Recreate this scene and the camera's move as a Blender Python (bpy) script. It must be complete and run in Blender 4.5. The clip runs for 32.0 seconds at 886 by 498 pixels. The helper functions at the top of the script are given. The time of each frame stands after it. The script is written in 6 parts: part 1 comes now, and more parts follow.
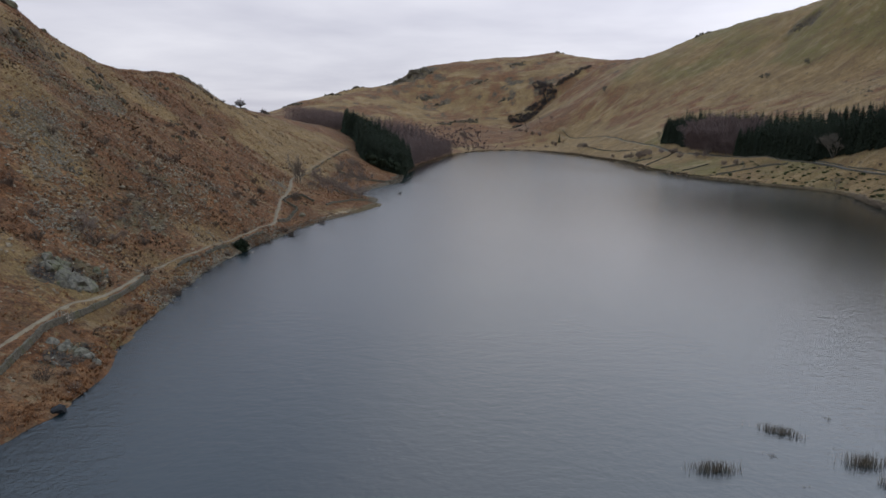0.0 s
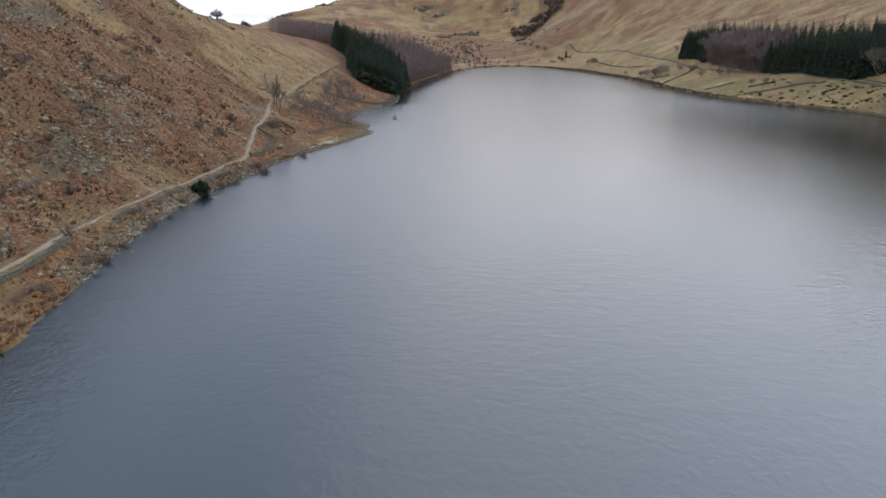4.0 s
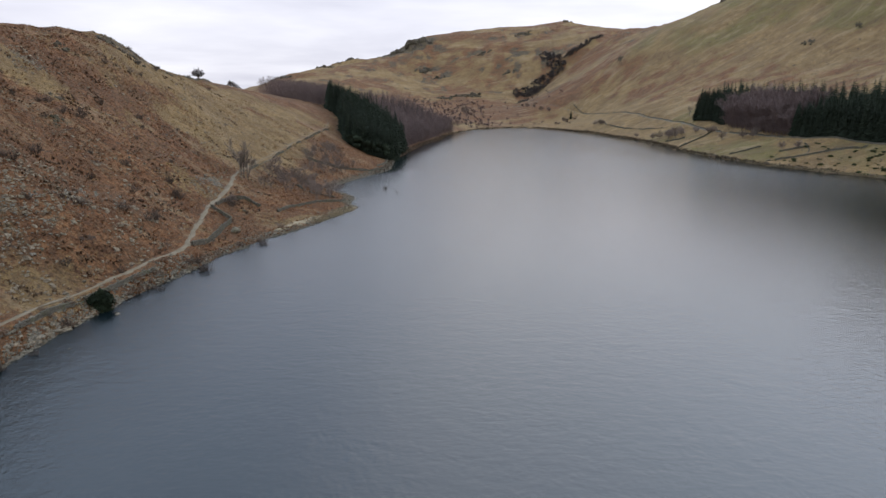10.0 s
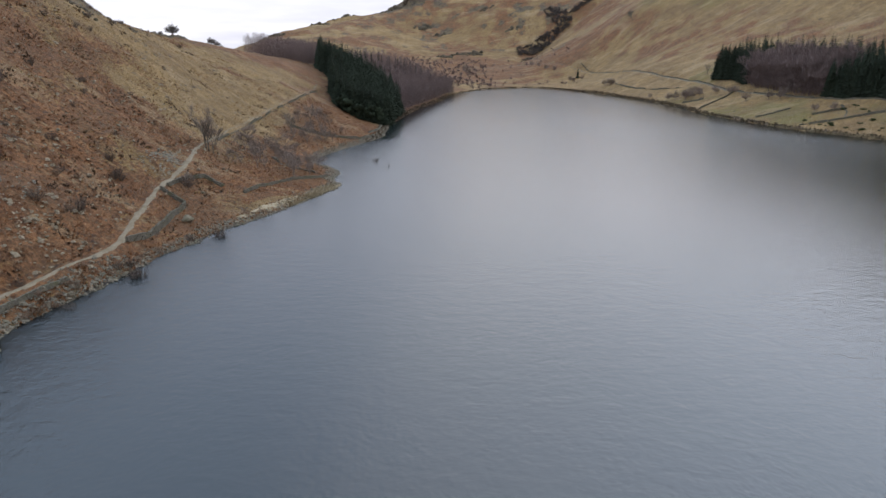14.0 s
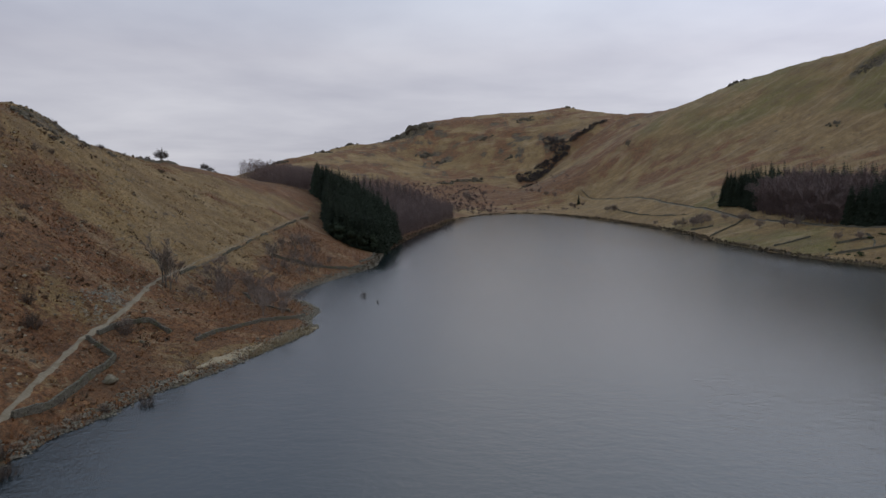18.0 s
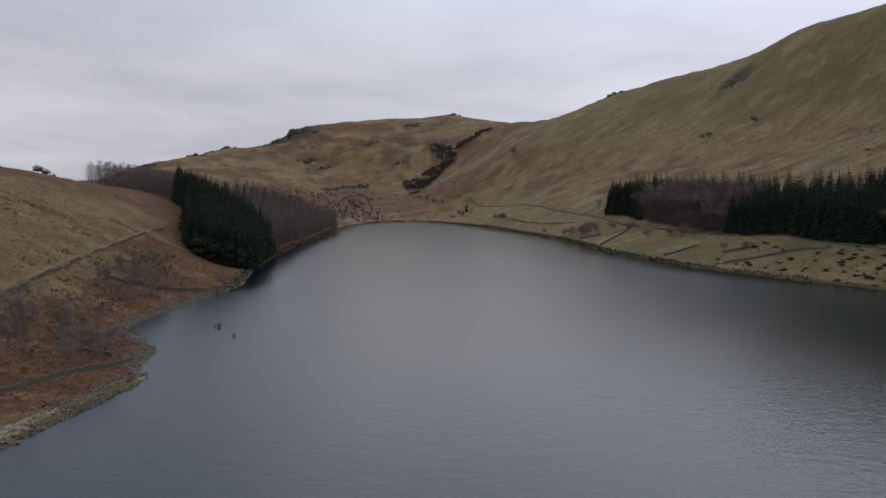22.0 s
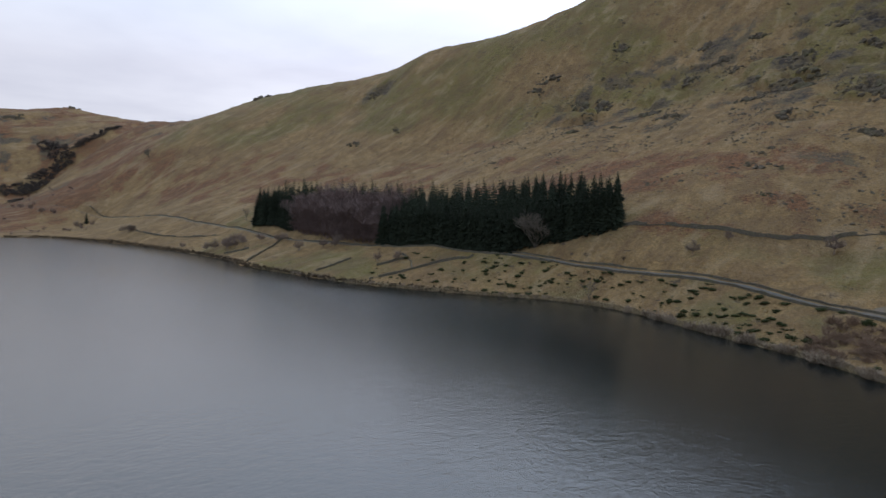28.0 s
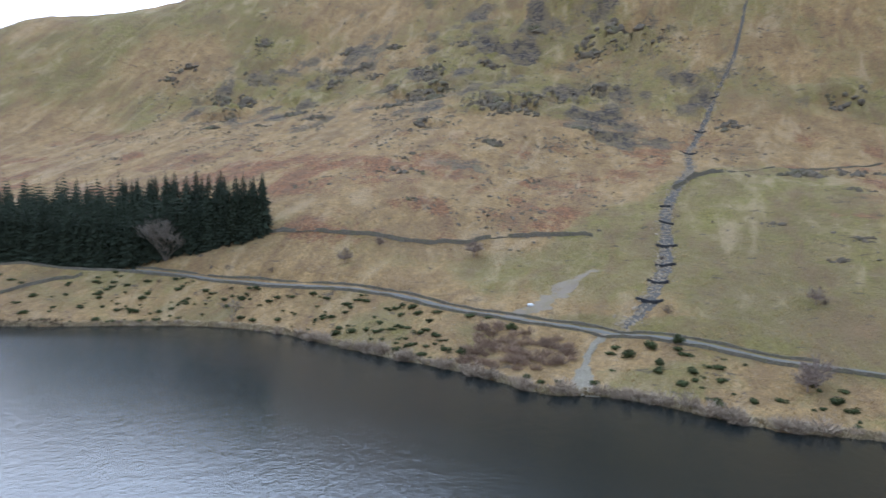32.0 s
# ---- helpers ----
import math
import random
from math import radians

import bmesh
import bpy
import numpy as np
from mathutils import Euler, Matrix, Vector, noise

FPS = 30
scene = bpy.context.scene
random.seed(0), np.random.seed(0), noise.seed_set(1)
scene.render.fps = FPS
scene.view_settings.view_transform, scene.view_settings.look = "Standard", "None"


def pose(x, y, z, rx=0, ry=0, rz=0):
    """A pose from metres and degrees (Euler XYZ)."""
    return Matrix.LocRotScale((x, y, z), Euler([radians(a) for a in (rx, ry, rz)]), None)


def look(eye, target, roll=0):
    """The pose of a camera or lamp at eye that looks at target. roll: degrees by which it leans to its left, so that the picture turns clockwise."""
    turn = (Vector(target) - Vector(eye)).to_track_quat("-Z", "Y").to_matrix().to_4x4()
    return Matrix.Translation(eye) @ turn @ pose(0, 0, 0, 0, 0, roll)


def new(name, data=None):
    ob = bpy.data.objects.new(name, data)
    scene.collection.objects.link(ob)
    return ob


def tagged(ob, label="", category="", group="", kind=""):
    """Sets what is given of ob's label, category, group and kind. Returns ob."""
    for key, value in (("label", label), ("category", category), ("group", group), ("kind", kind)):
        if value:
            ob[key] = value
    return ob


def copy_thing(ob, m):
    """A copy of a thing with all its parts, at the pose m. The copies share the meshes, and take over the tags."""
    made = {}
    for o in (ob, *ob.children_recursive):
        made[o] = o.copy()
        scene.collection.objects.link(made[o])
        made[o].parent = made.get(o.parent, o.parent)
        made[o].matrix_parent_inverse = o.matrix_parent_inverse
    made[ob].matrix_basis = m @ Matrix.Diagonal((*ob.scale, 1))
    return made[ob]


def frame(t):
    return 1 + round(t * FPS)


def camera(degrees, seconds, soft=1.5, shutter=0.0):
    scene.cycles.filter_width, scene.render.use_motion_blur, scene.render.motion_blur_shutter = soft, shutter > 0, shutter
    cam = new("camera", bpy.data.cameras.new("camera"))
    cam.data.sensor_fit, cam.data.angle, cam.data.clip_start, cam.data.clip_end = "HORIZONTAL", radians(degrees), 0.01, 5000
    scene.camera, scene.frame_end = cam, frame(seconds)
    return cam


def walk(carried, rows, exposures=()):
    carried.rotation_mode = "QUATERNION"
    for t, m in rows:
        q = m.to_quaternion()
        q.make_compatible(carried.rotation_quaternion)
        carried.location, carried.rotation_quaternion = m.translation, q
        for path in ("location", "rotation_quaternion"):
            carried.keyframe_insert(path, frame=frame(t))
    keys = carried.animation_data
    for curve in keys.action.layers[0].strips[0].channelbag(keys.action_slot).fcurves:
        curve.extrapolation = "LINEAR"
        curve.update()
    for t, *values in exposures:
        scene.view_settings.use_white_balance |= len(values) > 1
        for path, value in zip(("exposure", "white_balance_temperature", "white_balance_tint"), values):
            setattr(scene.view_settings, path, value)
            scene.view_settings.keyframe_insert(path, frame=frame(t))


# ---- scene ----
cam = camera(68.96, 32.0, soft=1.5, shutter=0.5)

# seconds, eye x, y, z in metres, then yaw, pitch and roll in degrees
FLIGHT = [
    (0, 0.00, 0.00, 40.00, 0.83, -11.11, -0.12),
    (0.5, 0.04, 4.16, 40.06, 0.86, -12.76, -0.17),
    (1, -0.03, 8.35, 40.06, 0.85, -14.44, -0.17),
    (1.5, -0.11, 12.51, 40.00, 0.86, -16.08, -0.11),
    (2, -0.13, 16.61, 39.86, 0.84, -17.69, -0.05),
    (2.5, -0.09, 20.84, 39.70, 0.92, -19.11, -0.34),
    (4.5, -1.23, 39.61, 39.94, 0.74, -17.21, -0.18),
    (5, -1.05, 43.96, 40.13, 0.77, -14.97, -0.17),
    (5.5, -0.84, 48.22, 40.27, 0.81, -13.32, -0.07),
    (6, -0.78, 52.44, 40.30, 0.79, -13.30, -0.07),
    (6.5, -0.75, 56.62, 40.27, 0.79, -13.32, -0.07),
    (7, -0.64, 60.73, 40.23, 0.79, -13.30, -0.05),
    (7.5, -0.42, 64.78, 40.16, 0.84, -13.30, -0.07),
    (8, -0.25, 68.70, 40.05, 0.85, -13.28, -0.07),
    (8.5, -0.13, 72.51, 39.91, 0.88, -13.27, -0.13),
    (9, -0.06, 76.24, 39.74, 0.89, -13.26, -0.14),
    (9.5, -0.00, 80.00, 39.55, 0.90, -13.24, -0.19),
    (10, 0.08, 83.91, 39.35, 0.93, -13.26, -0.20),
    (10.5, 0.21, 88.05, 39.21, 0.95, -13.56, -0.20),
    (11, 0.33, 92.29, 39.13, 0.96, -14.10, -0.22),
    (11.5, 0.34, 96.52, 39.07, 0.97, -14.58, -0.27),
    (12, 0.31, 100.69, 38.99, 0.98, -15.39, -0.30),
    (12.5, 0.27, 104.79, 38.86, 0.99, -16.42, -0.34),
    (13, 0.34, 108.96, 38.83, 1.00, -16.96, -0.32),
    (13.5, 0.50, 113.16, 38.85, 1.03, -17.01, -0.39),
    (15.5, 1.06, 128.09, 38.71, 1.13, -11.96, -0.37),
    (16, 1.10, 131.91, 38.77, 1.11, -9.35, -0.31),
    (16.5, 1.25, 135.86, 38.79, 1.14, -7.01, -0.26),
    (17, 1.39, 139.95, 38.68, 1.16, -6.07, -0.21),
    (17.5, 1.57, 144.22, 38.54, 1.21, -5.97, -0.25),
    (18, 1.66, 148.42, 38.48, 1.11, -5.89, -0.25),
    (18.5, 1.75, 152.57, 38.43, 0.49, -5.80, -0.25),
    (19, 1.85, 156.65, 38.42, -0.47, -5.73, -0.21),
    (19.5, 2.14, 160.72, 38.44, -1.30, -5.66, -0.17),
    (20, 2.46, 164.55, 38.43, -2.51, -5.59, -0.10),
    (20.5, 2.94, 168.36, 38.45, -4.13, -5.52, -0.02),
    (21, 3.48, 172.13, 38.52, -5.68, -5.45, 0.03),
    (21.5, 4.20, 176.01, 38.59, -7.24, -5.40, 0.08),
    (22, 5.07, 179.95, 38.62, -8.85, -5.32, 0.10),
    (22.5, 5.96, 183.83, 38.68, -10.53, -5.25, 0.12),
    (23, 6.96, 187.60, 38.74, -12.35, -5.19, 0.22),
    (23.5, 8.12, 191.25, 38.79, -14.33, -5.11, 0.26),
    (24, 9.51, 194.81, 38.84, -16.42, -5.04, 0.23),
    (24.5, 11.19, 198.26, 38.88, -18.52, -4.98, 0.25),
    (25, 13.01, 201.62, 38.88, -20.99, -4.91, 0.27),
    (25.5, 14.90, 204.97, 38.89, -23.84, -4.83, 0.36),
    (27.5, 24.39, 217.67, 38.74, -35.85, -4.50, 0.46),
    (28, 27.10, 220.39, 38.76, -38.85, -4.43, 0.49),
    (28.5, 29.93, 223.08, 38.86, -42.13, -4.35, 0.48),
    (29, 32.92, 225.64, 38.97, -45.71, -4.29, 0.49),
    (29.5, 36.07, 228.09, 39.07, -49.33, -4.25, 0.58),
    (30, 39.46, 230.44, 39.15, -52.87, -4.17, 0.56),
    (30.5, 42.97, 232.55, 39.26, -56.23, -4.11, 0.54),
    (31, 46.53, 234.36, 39.36, -60.03, -4.05, 0.53),
    (31.5, 50.18, 236.00, 39.44, -63.99, -4.00, 0.59),
    (32, 53.85, 237.36, 39.49, -69.08, -3.91, 0.67),
]
walk(cam, [(t, pose(x, y, z, 90 + pitch, 0, yaw) @ pose(0, 0, 0, 0, 0, roll)) for t, x, y, z, yaw, pitch, roll in FLIGHT],
     [(t, stops, kelvin, 10) for t, stops, kelvin in (
         (0, 0.0, 6500), (1, 0.36, 6500), (2, 0.62, 6500), (2.5, 0.7, 6500), (4.5, 0.74, 6500), (5, 0.64, 6500), (6, 0.42, 6500), (9, 0.36, 6500), (11, 0.42, 6500), (12, 0.52, 6500), (13, 0.62, 6500),
         (13.5, 0.62, 6500), (15.5, 0.2, 6500), (16, 0.07, 6500), (17, -0.33, 6500), (19, -0.37, 6500), (25, -0.34, 6500), (27.5, -0.16, 6400), (28, -0.04, 6350), (29, 0.22, 6200), (30, 0.6, 6100),
         (31, 0.95, 5950), (32, 1.2, 5800))])

# ---------------------------------------------------------------- light: a bright overcast afternoon
world = bpy.data.worlds.new("overcast_sky")
scene.world = world
world.use_nodes = True
wt = world.node_tree
wt.nodes.clear()


def wnode(kind, **values):
    n = wt.nodes.new(kind)
    for key, v in values.items():
        n.inputs[key].default_value = v
    return n


SUN_UP, SUN_ROUND = radians(34), radians(52)
sky = wt.nodes.new("ShaderNodeTexSky")
sky.sky_type, sky.sun_disc, sky.sun_elevation, sky.sun_rotation = "NISHITA", False, SUN_UP, SUN_ROUND
sky_dim = wt.nodes.new("ShaderNodeVectorMath")
sky_dim.operation = "SCALE"
sky_dim.inputs["Scale"].default_value = 0.07
wt.links.new(sky.outputs["Color"], sky_dim.inputs[0])
# cloud sheet: the direction met with a flat layer overhead, so that the banks close up towards the horizon
coord = wt.nodes.new("ShaderNodeTexCoord")
split = wt.nodes.new("ShaderNodeSeparateXYZ")
wt.links.new(coord.outputs["Generated"], split.inputs[0])
lift = wt.nodes.new("ShaderNodeMath")
lift.operation = "MAXIMUM"
lift.inputs[1].default_value = 0.0
wt.links.new(split.outputs["Z"], lift.inputs[0])
lift2 = wt.nodes.new("ShaderNodeMath")
lift2.operation = "ADD"
lift2.inputs[1].default_value = 0.10
wt.links.new(lift.outputs[0], lift2.inputs[0])
flat = []
for axis in "XY":
    over = wt.nodes.new("ShaderNodeMath")
    over.operation = "DIVIDE"
    wt.links.new(split.outputs[axis], over.inputs[0])
    wt.links.new(lift2.outputs[0], over.inputs[1])
    flat.append(over)
layer = wt.nodes.new("ShaderNodeCombineXYZ")
wt.links.new(flat[0].outputs[0], layer.inputs[0])
wt.links.new(flat[1].outputs[0], layer.inputs[1])
banks = wnode("ShaderNodeTexNoise", Scale=0.55, Detail=6.0, Roughness=0.5, Distortion=0.15)
wt.links.new(layer.outputs[0], banks.inputs["Vector"])
tone = wt.nodes.new("ShaderNodeValToRGB")
tone.color_ramp.elements[0].position, tone.color_ramp.elements[0].color = 0.32, (0.55, 0.555, 0.65, 1)
tone.color_ramp.elements[1].position, tone.color_ramp.elements[1].color = 0.66, (0.80, 0.80, 0.875, 1)
wt.links.new(banks.outputs["Fac"], tone.inputs["Fac"])
veil = wt.nodes.new("ShaderNodeMix")
veil.data_type = "RGBA"
veil.inputs["Factor"].default_value = 0.93
wt.links.new(sky_dim.outputs[0], veil.inputs[6])
wt.links.new(tone.outputs["Color"], veil.inputs[7])
# the cloud is a little bluer higher up
cool = wt.nodes.new("ShaderNodeMix")
cool.data_type, cool.blend_type = "RGBA", "MULTIPLY"
cool.inputs[7].default_value = (0.76, 0.95, 1.10, 1)
high = wt.nodes.new("ShaderNodeMath")
high.operation, high.use_clamp = "MULTIPLY_ADD", True
high.inputs[1].default_value, high.inputs[2].default_value = 3.4, -0.62
wt.links.new(lift.outputs[0], high.inputs[0])
wt.links.new(high.outputs[0], cool.inputs["Factor"])
wt.links.new(veil.outputs[2], cool.inputs[6])
# an overcast sky is brighter overhead than at the horizon
rise = wt.nodes.new("ShaderNodeMath")
rise.operation = "MULTIPLY_ADD"
rise.inputs[1].default_value, rise.inputs[2].default_value = 0.60, 0.96
wt.links.new(lift.outputs[0], rise.inputs[0])
# and brighter towards the veiled sun
toward = wt.nodes.new("ShaderNodeVectorMath")
toward.operation = "DOT_PRODUCT"
toward.inputs[1].default_value = (math.sin(SUN_ROUND) * math.cos(SUN_UP), math.cos(SUN_ROUND) * math.cos(SUN_UP), math.sin(SUN_UP))
wt.links.new(coord.outputs["Generated"], toward.inputs[0])
ahead = wt.nodes.new("ShaderNodeMath")
ahead.operation = "MAXIMUM"
ahead.inputs[1].default_value = 0.0
wt.links.new(toward.outputs["Value"], ahead.inputs[0])
glow = wt.nodes.new("ShaderNodeMath")
glow.operation = "POWER"
glow.inputs[1].default_value = 5.0
wt.links.new(ahead.outputs[0], glow.inputs[0])
total = wt.nodes.new("ShaderNodeMath")
total.operation = "MULTIPLY_ADD"
total.inputs[1].default_value = 0.85
wt.links.new(glow.outputs[0], total.inputs[0])
wt.links.new(rise.outputs[0], total.inputs[2])
shine = wt.nodes.new("ShaderNodeBackground")
wt.links.new(total.outputs[0], shine.inputs["Strength"])
wt.links.new(cool.outputs[2], shine.inputs["Color"])
wout = wt.nodes.new("ShaderNodeOutputWorld")
wt.links.new(shine.outputs[0], wout.inputs["Surface"])

sun_data = bpy.data.lights.new("sun", "SUN")
sun_data.energy, sun_data.angle, sun_data.color = 0.72, radians(105), (1.0, 0.88, 0.74)
sun = new("sun", sun_data)
sun.matrix_world = look((math.sin(SUN_ROUND) * 400, math.cos(SUN_ROUND) * 400, 400 * math.tan(SUN_UP)), (0, 0, 0))

# ---------------------------------------------------------------- materials
class Mat:
    """A node material built up step by step; positions are metres in the world or on the object."""

    def __init__(self, name, rough=0.9, metal=0.0, where="world"):
        self.m = bpy.data.materials.new(name)
        self.m.use_nodes = True
        self.t = self.m.node_tree
        self.bsdf = self.t.nodes["Principled BSDF"]
        self.bsdf.inputs["Roughness"].default_value = rough
        self.bsdf.inputs["Metallic"].default_value = metal
        self.bsdf.inputs["Specular IOR Level"].default_value = 0.25
        if where == "world":
            self.pos = self.t.nodes.new("ShaderNodeNewGeometry").outputs["Position"]
        else:
            self.pos = self.t.nodes.new("ShaderNodeTexCoord").outputs["Object"]

    def noise(self, metres, detail=4.0, rough=0.55, stretch=None, distort=0.0):
        src = self.pos
        if stretch:
            mp = self.t.nodes.new("ShaderNodeMapping")
            mp.inputs["Scale"].default_value = stretch
            self.t.links.new(src, mp.inputs["Vector"])
            src = mp.outputs[0]
        n = self.t.nodes.new("ShaderNodeTexNoise")
        n.inputs["Scale"].default_value, n.inputs["Detail"].default_value = 1 / metres, detail
        n.inputs["Roughness"].default_value, n.inputs["Distortion"].default_value = rough, distort
        self.t.links.new(src, n.inputs["Vector"])
        return n.outputs["Fac"]

    def attr(self, name):
        a = self.t.nodes.new("ShaderNodeAttribute")
        a.attribute_name = name
        return a.outputs["Fac"]

    def random(self, kind="object"):
        if kind == "object":
            return self.t.nodes.new("ShaderNodeObjectInfo").outputs["Random"]
        return self.t.nodes.new("ShaderNodeNewGeometry").outputs["Random Per Island"]

    def math(self, op, a, b=0.0, c=None):
        n = self.t.nodes.new("ShaderNodeMath")
        n.operation = op
        for k, v in enumerate((a, b) if c is None else (a, b, c)):
            if isinstance(v, (int, float)):
                n.inputs[k].default_value = v
            else:
                self.t.links.new(v, n.inputs[k])
        return n.outputs[0]

    def ramp(self, fac, *stops):
        r = self.t.nodes.new("ShaderNodeValToRGB")
        e = r.color_ramp.elements
        while len(e) < len(stops):
            e.new(0.5)
        for el, (p, col) in zip(e, stops):
            el.position = p
            el.color = (col, col, col, 1) if isinstance(col, (int, float)) else (*col, 1)
        self.t.links.new(fac, r.inputs["Fac"])
        return r.outputs["Color"]

    def mix(self, fac, a, b, mode="MIX"):
        n = self.t.nodes.new("ShaderNodeMix")
        n.data_type, n.blend_type = "RGBA", mode
        for k, v in ((0, fac), (6, a), (7, b)):
            if isinstance(v, (int, float)):
                n.inputs[k].default_value = v
            elif isinstance(v, tuple):
                n.inputs[k].default_value = (*v, 1)
            else:
                self.t.links.new(v, n.inputs[k])
        return n.outputs[2]

    def done(self, colour, bump=None, depth=0.05, strength=1.0, rough=None):
        if isinstance(colour, tuple):
            self.bsdf.inputs["Base Color"].default_value = (*colour, 1)
        else:
            self.t.links.new(colour, self.bsdf.inputs["Base Color"])
        if bump is not None:
            b = self.t.nodes.new("ShaderNodeBump")
            b.inputs["Distance"].default_value, b.inputs["Strength"].default_value = depth, strength
            self.t.links.new(bump, b.inputs["Height"])
            self.t.links.new(b.outputs[0], self.bsdf.inputs["Normal"])
        if rough is not None:
            self.t.links.new(rough, self.bsdf.inputs["Roughness"])
        return self.m


def ground_material():
    m = Mat("fell_ground", 0.95)
    broad, mid, fine, tiny = m.noise(38, 5), m.noise(6, 5, 0.65), m.noise(1.3, 6, 0.7), m.noise(0.42, 4, 0.65)
    straw = m.mix(m.ramp(mid, (0.32, 0.0), (0.68, 1.0)), (0.188, 0.126, 0.050), (0.325, 0.228, 0.100))
    straw = m.mix(m.ramp(fine, (0.40, 0.0), (0.70, 0.75)), straw, (0.092, 0.066, 0.038))
    fern = m.mix(m.ramp(mid, (0.32, 0.0), (0.68, 1.0)), (0.125, 0.057, 0.024), (0.262, 0.136, 0.060))
    fern = m.mix(m.ramp(fine, (0.42, 0.0), (0.64, 0.88)), fern, (0.048, 0.023, 0.012))
    turf = m.mix(m.ramp(fine, (0.3, 0.0), (0.7, 1.0)), (0.084, 0.076, 0.019), (0.182, 0.160, 0.047))
    turf = m.mix(m.ramp(m.noise(13, 5, 0.65), (0.42, 0.5), (0.6, 0.0)), turf, (0.175, 0.133, 0.066))
    turf = m.mix(m.ramp(mid, (0.5, 0.0), (0.7, 0.6)), turf, (0.185, 0.150, 0.080))
    rock = m.mix(m.ramp(fine, (0.3, 0.0), (0.7, 1.0)), (0.048, 0.037, 0.025), (0.178, 0.142, 0.098))
    rock = m.mix(m.ramp(m.noise(4.5, 6, 0.72, (1.0, 0.8, 2.0)), (0.40, 0.0), (0.46, 0.9), (0.52, 0.9), (0.57, 0.0)), rock, (0.026, 0.025, 0.024))
    rock = m.mix(m.ramp(mid, (0.46, 0.0), (0.58, 0.85)), rock, (0.128, 0.105, 0.056))

    def zone(name, soft=0.13):
        a = m.math("ADD", m.attr(name), m.math("MULTIPLY", m.math("SUBTRACT", fine, 0.5), 0.9))
        a = m.math("ADD", a, m.math("MULTIPLY", m.math("SUBTRACT", mid, 0.5), 1.1))
        return m.ramp(a, (0.5 - soft, 0.0), (0.5 + soft, 1.0))

    col = m.mix(zone("turf", 0.2), straw, turf)
    col = m.mix(zone("bracken"), col, fern)
    # pale grass breaking through, dark heather and wet ground, short rock ledges and loose stones
    col = m.mix(m.ramp(m.noise(2.4, 5, 0.7), (0.58, 0.0), (0.66, 0.6)), col, (0.235, 0.190, 0.112))
    col = m.mix(m.ramp(broad, (0.34, 0.3), (0.55, 0.0)), col, (0.085, 0.060, 0.036))
    run = m.noise(13, 6, 0.68, (0.3, 1.0, 0.5), 0.7)
    col = m.mix(m.ramp(run, (0.50, 0.0), (0.64, 0.55)), col, (0.118, 0.076, 0.042))
    col = m.mix(m.ramp(run, (0.36, 0.45), (0.46, 0.0)), col, (0.300, 0.236, 0.140))
    ledge = m.noise(3.4, 6, 0.72, (1.0, 0.45, 1.2), 0.3)
    col = m.mix(m.ramp(ledge, (0.60, 0.0), (0.65, 0.8)), col, (0.050, 0.042, 0.034))
    col = m.mix(zone("stone", 0.1), col, rock)
    # tiny dark specks: small shadows among grass and stones, put into the colour
    col = m.mix(m.ramp(tiny, (0.36, 0.45), (0.52, 0.0)), col, (0.030, 0.023, 0.014))
    col = m.mix(m.ramp(m.noise(0.9, 4, 0.7), (0.66, 0.0), (0.70, 0.75)), col, (0.255, 0.238, 0.205))
    col = m.mix(1.0, col, (1.20, 1.07, 1.0), "MULTIPLY")
    relief = m.math("ADD", m.math("MULTIPLY", fine, 1.0), m.math("MULTIPLY", tiny, 0.35))
    return m.done(col, relief, 1.0, 1.0)


def water_material():
    m = Mat("lake_water", 0.2)
    m.bsdf.inputs["IOR"].default_value = 1.68
    m.bsdf.inputs["Specular IOR Level"].default_value = 0.5
    ripple = m.noise(0.7, 4, 0.6, (1.0, 0.8, 1.0), 0.4)
    chop = m.noise(2.0, 4, 0.6, (0.75, 1.15, 1.0), 0.5)
    swell = m.noise(3.6, 3, 0.6, (0.9, 1.15, 1.0), 0.6)
    calm = m.noise(55, 5, 0.6, (1.0, 0.35, 1.0), 0.8)
    # still in the lee of the banks, wind-ruffled in the open, with cat's-paws of rougher water
    wind = m.math("MULTIPLY_ADD", m.attr("open_water"), 0.40, 0.60)
    h = m.math("MULTIPLY", m.math("ADD", m.math("SUBTRACT", ripple, 0.5), m.math("ADD", m.math("MULTIPLY", m.math("SUBTRACT", chop, 0.5), 1.1), m.math("MULTIPLY", m.math("SUBTRACT", swell, 0.5), 1.2))), wind)
    gloss = m.math("ADD", m.math("MULTIPLY_ADD", m.attr("open_water"), 0.10, 0.135), m.math("MULTIPLY", m.math("SUBTRACT", calm, 0.5), 0.08))
    body = m.mix(calm, (0.0018, 0.0056, 0.0066), (0.0026, 0.0072, 0.0084))
    return m.done(body, h, 0.065, 1.0, gloss)


def stone_material(name, dark, light, grain=0.35, moss=0.0, kind="object"):
    m = Mat(name, 0.92)
    f, g = m.noise(grain, 5, 0.65), m.noise(grain * 6, 4, 0.6)
    col = m.mix(m.ramp(f, (0.3, 0.0), (0.72, 1.0)), dark, light)
    col = m.mix(m.ramp(m.random(kind), (0.0, 0.45), (1.0, 0.0)), col, dark)
    if moss:
        col = m.mix(m.ramp(g, (0.5, 0.0), (0.68, moss)), col, (0.11, 0.105, 0.045))
    return m.done(col, f, 0.06, 0.9)


